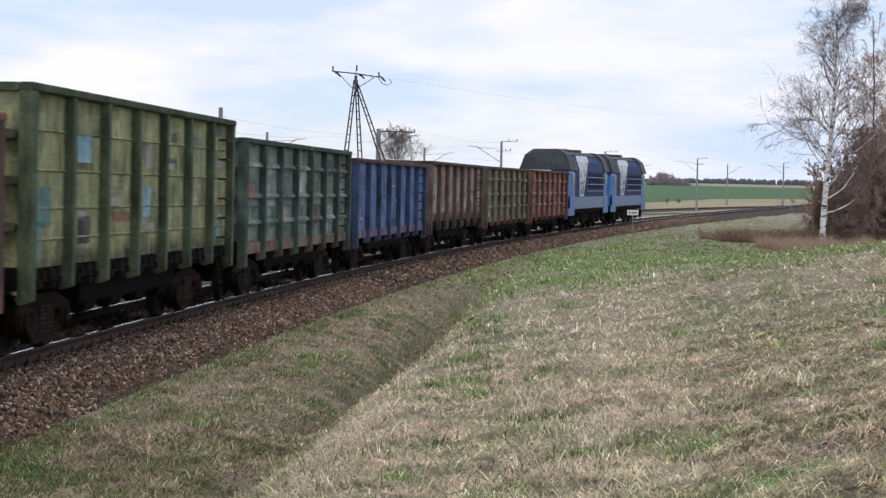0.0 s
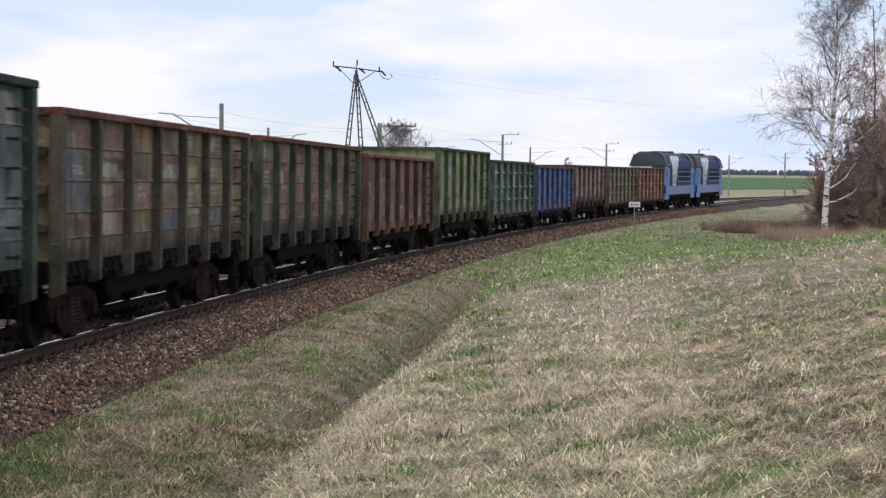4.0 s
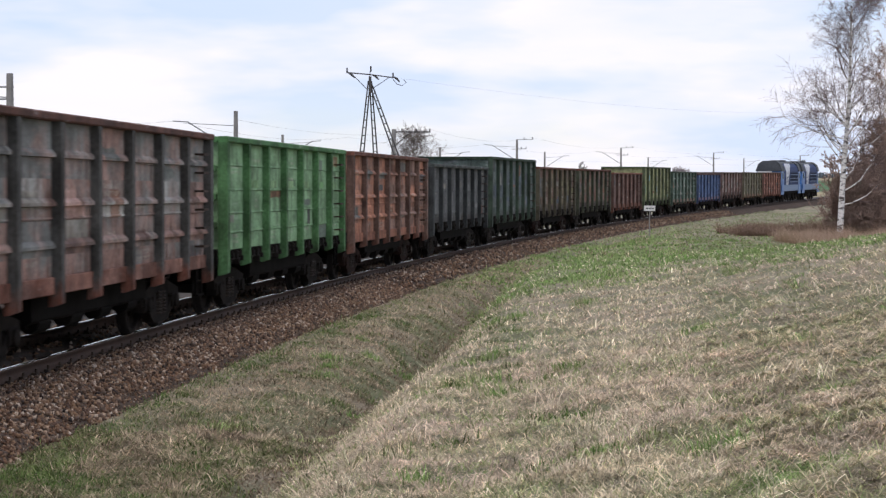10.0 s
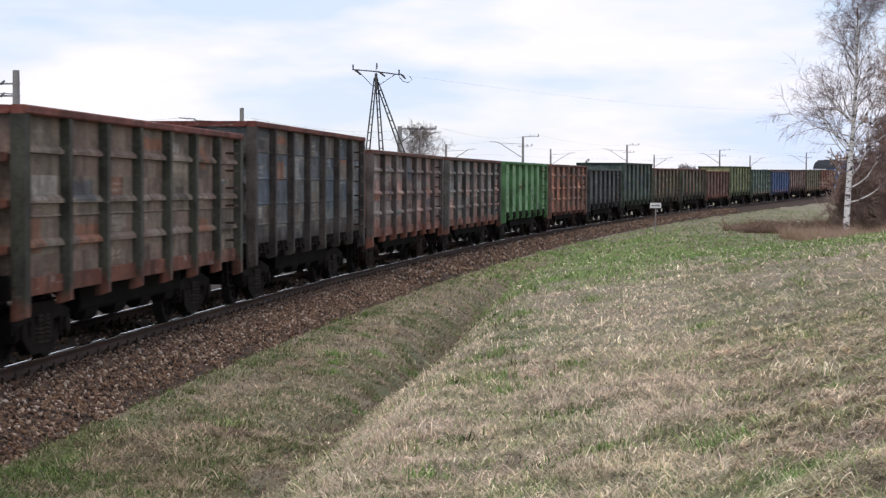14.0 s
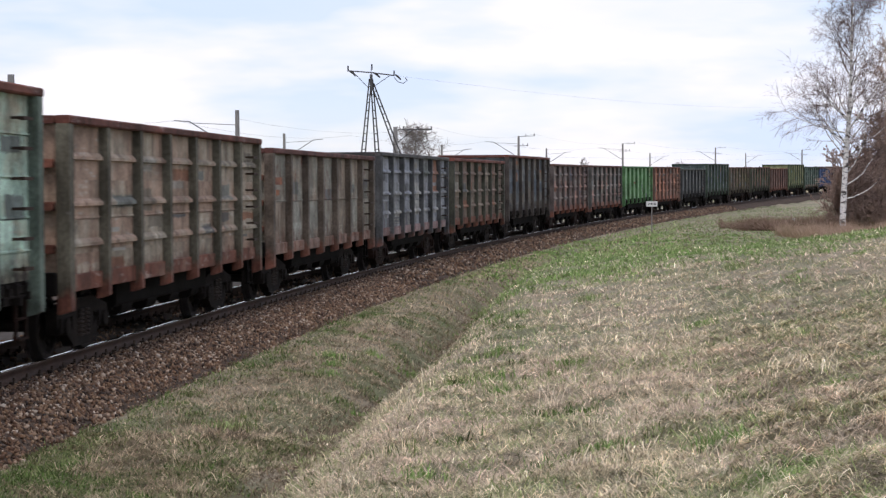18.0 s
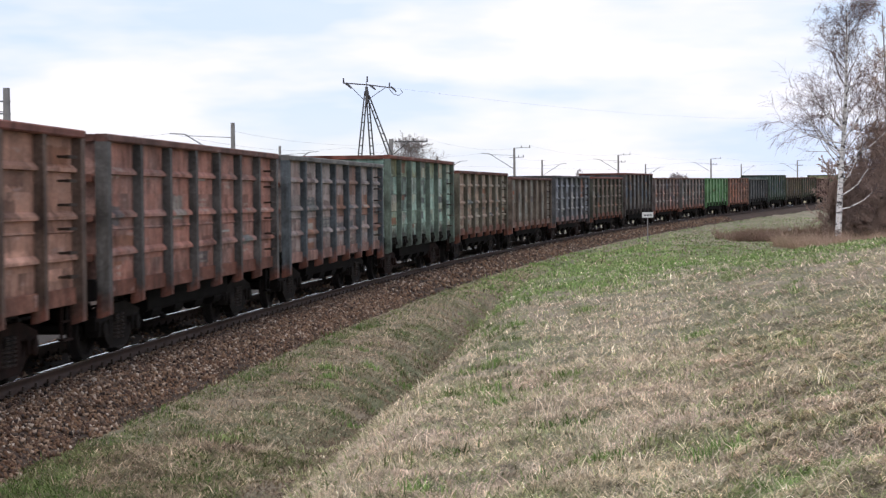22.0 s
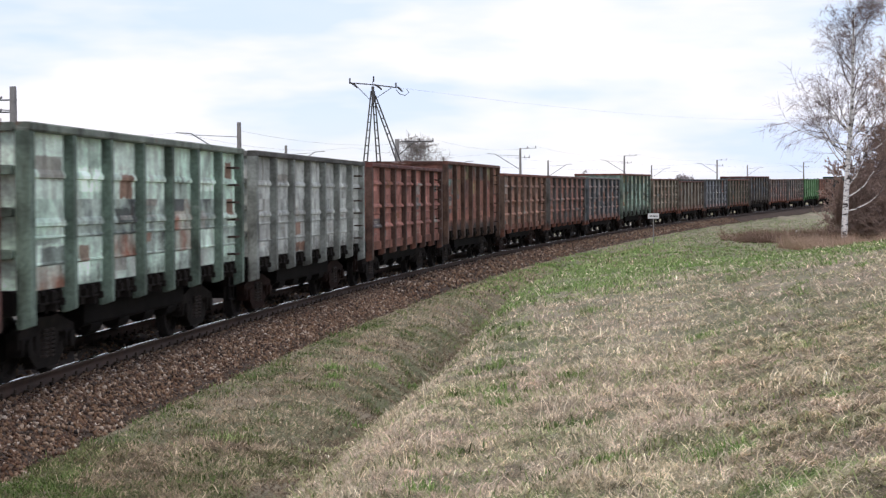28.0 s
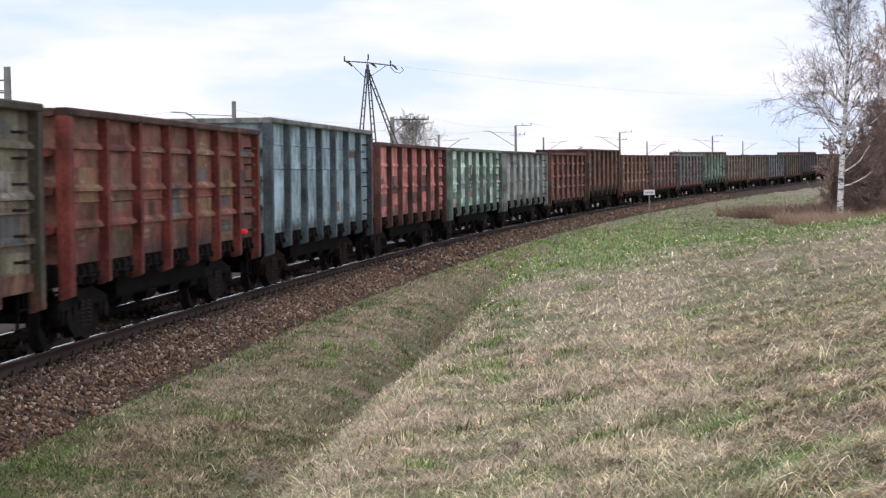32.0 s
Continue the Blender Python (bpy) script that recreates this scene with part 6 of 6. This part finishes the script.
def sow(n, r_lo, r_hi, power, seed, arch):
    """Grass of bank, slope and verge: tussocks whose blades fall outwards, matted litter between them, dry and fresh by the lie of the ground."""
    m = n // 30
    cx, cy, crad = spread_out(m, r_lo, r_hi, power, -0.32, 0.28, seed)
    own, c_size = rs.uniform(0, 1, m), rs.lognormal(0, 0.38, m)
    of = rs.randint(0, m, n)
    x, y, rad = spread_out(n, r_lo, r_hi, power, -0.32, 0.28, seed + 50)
    loose = rs.uniform(0, 1, n) < 0.55
    reach = 0.065 * c_size[of] * (1 + 0.02 * crad[of])
    dx, dy = rs.normal(0, 1, n) * reach, rs.normal(0, 1, n) * reach
    x, y = np.where(loose, x, cx[of] + dx), np.where(loose, y, cy[of] + dy)
    rad = np.hypot(x, y)
    way = np.where(loose, rs.uniform(0, 6.283, n), np.arctan2(dy, dx) + rs.normal(0, 0.55, n))
    size = np.where(loose, 0.85 * rs.lognormal(0, 0.3, n), c_size[of] * rs.uniform(0.55, 1.15, n))
    pick = np.where(loose, rs.uniform(0, 1, n), 0.6 * own[of] + 0.4 * rs.uniform(0, 1, n))
    s, u = nearest(x, y)
    ditch_u = np.interp(s, DITCH_S, DITCH_U) + 0.25 * waves(s, u * 0 + 3, 71, 5.0)
    on_bank = u > ditch_u + 0.25 + 1.1 * waves(x, y, 72, 1.9) + 0.5 * waves(x, y, 73, 0.6)
    on_shelf = (u > 2.38 + 0.5 * waves(x, y, 74, 1.6) + 0.3 * waves(x, y, 75, 0.5)) & ~on_bank
    in_ditch = np.abs(u - ditch_u) < 0.35
    slope = smooth(-0.1, 0.9, x - 0.115 * y)
    band = smooth(35, 46, y + 5 * waves(x, y, 63, 9))
    lip = smooth(0.9, 0.3, u - ditch_u) * smooth(0.0, 0.3, waves(x, y, 66, 2.5) + 0.1)
    spots = smooth(0.16, 0.42, waves(x, y, 65, 2.6) + 0.5 * waves(x, y, 67, 0.9) + 0.14 * slope)
    size = size * (1 + 0.3 * slope)
    trough = smooth(0.0, 0.8, -comb(x, y))
    lush = pick < 0.66 * band + 0.8 * spots * (0.30 - 0.12 * slope) + 0.45 * lip + 0.55 * trough + 0.06
    wide = 0.0040 + 0.00027 * rad
    for lying, lean, bent in ((True, 1.35, False), (False, 0.95, arch)):
        k = on_bank & ~lush & (loose == lying)
        grass("bank_grass", x[k], y[k], np.clip(0.115 * size[k], 0.04, 0.30), wide[k], lean, seed + 1 + lying, STRAW, "matted dry straw-coloured grass" if lying else "dry straw-coloured grass in tussocks", 0.75, bent, way[k])
    k = on_bank & (rs.uniform(0, 1, n) < (0.07 if arch else 0.16)) & ~loose
    grass("dry_stalks", x[k] + 0.01, y[k], np.clip(0.15 * size[k], 0.05, 0.30), wide[k] * (1.05 if arch else 1.3), 0.85, seed + 7, STALK, "pale dry stalks curling out of the matted grass", 1.2, arch, way[k])
    for tone, green in ((LUSH, False), (MEADOW, True)):
        k = on_bank & lush & (((band > 0.4) | (trough > 0.5)) == green)
        grass("fresh_grass", x[k], y[k], np.clip(0.115 * size[k], 0.04, 0.24), wide[k], 0.8, seed + 2 + 3 * green, tone, "fresh green grass" if green else "green grass among the straw", 0.6, False, way[k])
    edge = smooth(3.4, 2.7, u + 0.3 * waves(x, y, 68, 1.7)) + 0.6 * smooth(0.15, 0.45, waves(x, y, 69, 2.2)) + 0.55 * smooth(23, 16, y + 3 * waves(x, y, 70, 3.0))
    k = on_shelf & (~in_ditch | (pick < 0.4)) & (pick >= 0.75 * edge)
    grass("verge_grass", x[k], y[k], np.clip(0.15 * size[k], 0.04, 0.3), wide[k] * 1.1, 1.15, seed + 3, SHELF, "flattened tan grass between ballast and ditch", 0.5, False, way[k])
    k = on_shelf & ~in_ditch & (pick < 0.75 * edge)
    grass("verge_green", x[k], y[k], np.clip(0.10 * size[k], 0.03, 0.2), wide[k] * 1.1, 0.9, seed + 4, VERGE_GREEN, "short dull green grass along the ballast edge", 0.5, False, way[k])


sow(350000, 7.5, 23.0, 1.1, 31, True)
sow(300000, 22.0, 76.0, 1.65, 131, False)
sv, uv = rs.uniform(2, 75, 60000), rs.uniform(2.45, 5.6, 60000)
x, y, _ = rail_at(sv, uv)
k = np.abs(uv - np.interp(sv, DITCH_S, DITCH_U)) > 0.45
grass("verge_turf", x[k], y[k], rs.uniform(0.05, 0.18, k.sum()), np.full(k.sum(), 0.008), 1.2, 37, SHELF, "flattened tan turf between ballast and ditch", 0.5)
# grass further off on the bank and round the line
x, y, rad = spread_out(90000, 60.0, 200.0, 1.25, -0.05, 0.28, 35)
s, u = nearest(x, y)
k = (u > 2.7) & (y < 190)
g_ = k & (rs.uniform(0, 1, len(x)) < 0.8)
k = k & ~g_
grass("far_grass", x[k], y[k], rs.uniform(0.08, 0.25, k.sum()), np.full(k.sum(), 0.04), 0.6, 36, SHELF, "short green and dry grass beyond the bank")
grass("far_green_grass", x[g_], y[g_], rs.uniform(0.08, 0.22, g_.sum()), np.full(g_.sum(), 0.05), 0.9, 38, MEADOW, "fresh green grass beside the embankment")


def tufts(name, n, box, seed, blades_each, length, material, label, radius=0.10, lean=0.45, width=0.008, keep=2.6):
    r = np.random.RandomState(seed)
    cx, cy = r.uniform(box[0], box[1], n), r.uniform(box[2], box[3], n)
    s, u = nearest(cx, cy)
    ok = u > keep
    cx, cy = cx[ok], cy[ok]
    m = len(cx)
    sc = r.uniform(0.6, 1.3, m)
    x = (cx[:, None] + r.normal(0, radius, (m, blades_each)) * sc[:, None]).ravel()
    y = (cy[:, None] + r.normal(0, radius, (m, blades_each)) * sc[:, None]).ravel()
    ln = (length * sc[:, None] * r.uniform(0.5, 1.2, (m, blades_each))).ravel()
    return grass(name, x, y, ln, np.full(len(x), width), lean, seed + 1, material, label, 0.8 if length < 0.3 else 1.15, length > 0.3)


tufts("green_tuft", 55, (-3.5, 9.5, 9, 40), 201, 110, 0.22, MEADOW, "fresh green grass tufts in the dry grass", 0.13)
tufts("green_tuft", 420, (0.0, 14, 38, 95), 203, 60, 0.16, MEADOW, "fresh green grass patches near the line", 0.35, 0.5, 0.022)
tufts("straw_tuft", 90, (-3.5, 6.5, 8.0, 20), 205, 34, 0.31, STALK, "arching dry straw tussocks", 0.06, 0.6, 0.006, 5.8)
tufts("verge_tuft", 150, (-7.5, 1.0, 12, 45), 207, 60, 0.15, VERGE_GREEN, "green tufts along the ballast edge", 0.14, 0.5, 0.012, 2.4)
# dry tall grass and brambles before the birch
r_ = np.random.RandomState(301)
n_ = 17000
x, y = r_.uniform(15.6, 24.0, n_), r_.uniform(83, 92, n_)
y = y + 1.5 * waves(x, y, 310, 5.0)
grass("dry_tall_grass", x, y, r_.uniform(0.5, 1.15, n_) * (0.85 + 0.5 * waves(x, y, 311, 2.0)), np.full(n_, 0.014), 0.3, 302, REED, "pale pinkish dry tall grass below the birch", 0.5)
n_ = 26000
x, y = r_.uniform(15.6, 23.5, n_), r_.uniform(101, 115, n_)
s, u = nearest(x, y)
swell = waves(x, y, 313, 4.0) + 0.6 * waves(x, y, 315, 1.6)
k = (u > 4.0) & (swell + 0.25 * waves(x, y, 317, 0.7) > 0.0 - 0.08 * (x - 18))
grass("bramble_patch", x[k], y[k], r_.uniform(0.5, 1.25, k.sum()) * np.clip(0.85 + 1.3 * swell[k], 0.25, 1.7), np.full(k.sum(), 0.014), 0.6, 303, BRAMBLE, "tangled brown bramble and dead stalks", 0.9)
n_ = 9000
x, y = r_.uniform(18.0, 30, n_), r_.uniform(91, 103, n_)
grass("thicket_floor", x, y, r_.uniform(0.5, 1.6, n_), np.full(n_, 0.018), 0.4, 304, BRAMBLE, "dark brown dead stalks under the thicket", 0.6)
# dead litter in the ditch, toned darker to strengthen the ditch's shadow
n_ = 24000
sv = r_.uniform(4, 60, n_)
uv = np.interp(sv, DITCH_S, DITCH_U) + 0.25 * waves(sv, sv * 0 + 3, 71, 5.0) + r_.normal(0, 0.28, n_)
x, y, _ = rail_at(sv, uv)
grass("ditch_litter", x, y, r_.uniform(0.06, 0.22, n_), np.full(n_, 0.011), 1.2, 305, DITCH, "brown dead litter in the ditch", 0.6)


# ---- ballast stones and sleepers ----
STONES, n, l, p = nodes_of("ballast_stone")
rnd = n.new("ShaderNodeNewGeometry").outputs["Random Per Island"]
cr = n.new("ShaderNodeValToRGB")
cols = [(0.0, (0.02, 0.014, 0.011)), (0.25, (0.115, 0.058, 0.034)), (0.5, (0.245, 0.145, 0.083)), (0.72, (0.08, 0.058, 0.047)), (0.90, (0.34, 0.225, 0.145)), (1.0, (0.52, 0.44, 0.36))]
cr.color_ramp.elements[0].position, cr.color_ramp.elements[0].color = cols[0][0], (*cols[0][1], 1)
cr.color_ramp.elements[1].position, cr.color_ramp.elements[1].color = cols[-1][0], (*cols[-1][1], 1)
for pos, col in cols[1:-1]:
    cr.color_ramp.elements.new(pos).color = (*col, 1)
l.new(rnd, cr.inputs[0])
co = n.new("ShaderNodeTexCoord").outputs["Object"]
c = mix(n, l, 0.4, cr.outputs[0], ramp(n, l, noise_node(n, l, co, 60.0, 3.0), 0.3, 0.7, (0.5, 0.5, 0.5, 1), (1, 1, 1, 1)), "MULTIPLY")
l.new(c, p.inputs["Base Color"])
p.inputs["Roughness"].default_value = 0.9


def stones(name, n, s0, s1, u0, u1, lo, hi, seed, label):
    r = np.random.RandomState(seed)
    s, u = r.uniform(s0, s1, n), r.uniform(u0, u1, n) + r.normal(0, 0.06, n)
    x, y, z = rail_at(s, u, np.interp(u, u_bed, z_bed))
    size = r.uniform(lo, hi, n) * np.where(u > 2.36 + 0.5 * waves(x, y, 74, 1.6), 0.55, 1.0)
    octa = np.array([(1, 0, 0), (-1, 0, 0), (0, 1, 0), (0, -1, 0), (0, 0, 1), (0, 0, -1)], float)
    v = (octa[None] + r.uniform(-0.32, 0.32, (n, 6, 3))) * size[:, None, None] * np.array([1.0, 0.85, 0.66]) * 0.62
    q = r.normal(0, 1, (n, 4))
    q /= np.linalg.norm(q, axis=1, keepdims=True)
    a, b, c, d = q.T
    rot = np.stack([np.stack([1 - 2 * (c * c + d * d), 2 * (b * c - a * d), 2 * (b * d + a * c)], -1),
                    np.stack([2 * (b * c + a * d), 1 - 2 * (b * b + d * d), 2 * (c * d - a * b)], -1),
                    np.stack([2 * (b * d - a * c), 2 * (c * d + a * b), 1 - 2 * (b * b + c * c)], -1)], 1)
    v = np.einsum("nij,nkj->nki", rot, v) + np.stack([x, y, z + size * r.uniform(0.05, 0.4, n)], -1)[:, None]
    o = np.arange(n)[:, None] * 6
    f = np.concatenate([o + np.array([t]) for t in ((0, 2, 4), (2, 1, 4), (1, 3, 4), (3, 0, 4), (2, 0, 5), (1, 2, 5), (3, 1, 5), (0, 3, 5))], 0)
    ob = tagged(new(name, cloud(name, v.reshape(-1, 3), f, STONES)), label, kind="stuff")
    ob.parent = track
    return ob


stones("ballast_stone", 34000, 6, 46, 0.95, 2.66, 0.035, 0.08, 51, "loose brown crushed ballast stones")
stones("ballast_stone", 17000, 46, 170, 0.95, 2.6, 0.05, 0.12, 52, "loose brown crushed ballast stones")
stones("ballast_stone", 4500, 6, 70, -2.4, 0.7, 0.04, 0.09, 53, "loose brown crushed ballast stones")


def sleeper_geo():
    g = Geo()
    g.box(-1.36, 1.36, -0.13, 0.13, -0.2, 0.0, 0.02)
    for s in (-1, 1):
        c = s * 0.795
        g.box(c - 0.19, c + 0.19, -0.09, 0.09, 0.0, 0.025)
        for e in (-1, 1):
            g.box(c + e * 0.125 - 0.035, c + e * 0.125 + 0.035, -0.07, 0.07, 0.02, 0.065)
            g.tube([(c + e * 0.135, 0.0, 0.05), (c + e * 0.135, 0.0, 0.12)], [0.022, 0.018], 6)
    return g


sl = cached("sleeper", sleeper_geo)
for k in range(250):
    s = -12 + k * 0.55
    x, y, z = rail_at(s)
    th = float(np.interp(s, S_TAB, TH_TAB))
    part("sleeper", sl, SLEEPER, track, "", Matrix.Translation((x, y, z - 0.205)) @ Matrix.Rotation(-th, 4, "Z"))
far_s = Geo()
for k in range(500):
    s = 125.5 + k * 0.55
    x, y, z = rail_at(s)
    th = float(np.interp(s, S_TAB, TH_TAB))
    a, b = Vector((math.cos(th), -math.sin(th), 0)), Vector((math.sin(th), math.cos(th), 0))
    o = Vector((x, y, z - 0.205))
    far_s.add([o + a * i * 1.36 + b * j * 0.13 + Vector((0, 0, h)) for i in (-1, 1) for j in (-1, 1) for h in (-0.2, 0.0)],
              [(0, 1, 3, 2), (4, 6, 7, 5), (0, 4, 5, 1), (2, 3, 7, 6), (0, 2, 6, 4), (1, 5, 7, 3)])
tagged(part("far_sleepers", far_s, SLEEPER, track), kind="stuff")


# ---- what moves ----
ROLL = [(0.0, 106.82), (9.0, 204.11), (19.0, 313.47), (32.0, 455.76)]
RUN = np.polyfit([t for t, _ in ROLL], [s for _, s in ROLL], 3)


def run_at(t):
    return float(np.polyval(RUN, t))


def motions():
    times = [k * 0.5 for k in range(65)]
    for t_ob, offset, half in MOVERS:
        walk(t_ob, [(t, on_line(run_at(t) + offset, half)) for t in times])
    first = WHEELSETS[0]
    base = run_at(0.0)
    walk(first, [(k / 15, Matrix.Rotation((run_at(k / 15) - base) / WHEEL_R, 4, "Y")) for k in range(481)])
    # all wheels of the train have one size and turn alike
    for w in WHEELSETS[1:]:
        w.rotation_mode = "QUATERNION"
        keys = w.animation_data_create()
        keys.action = first.animation_data.action
        keys.action_slot = first.animation_data.action_slot


motions()
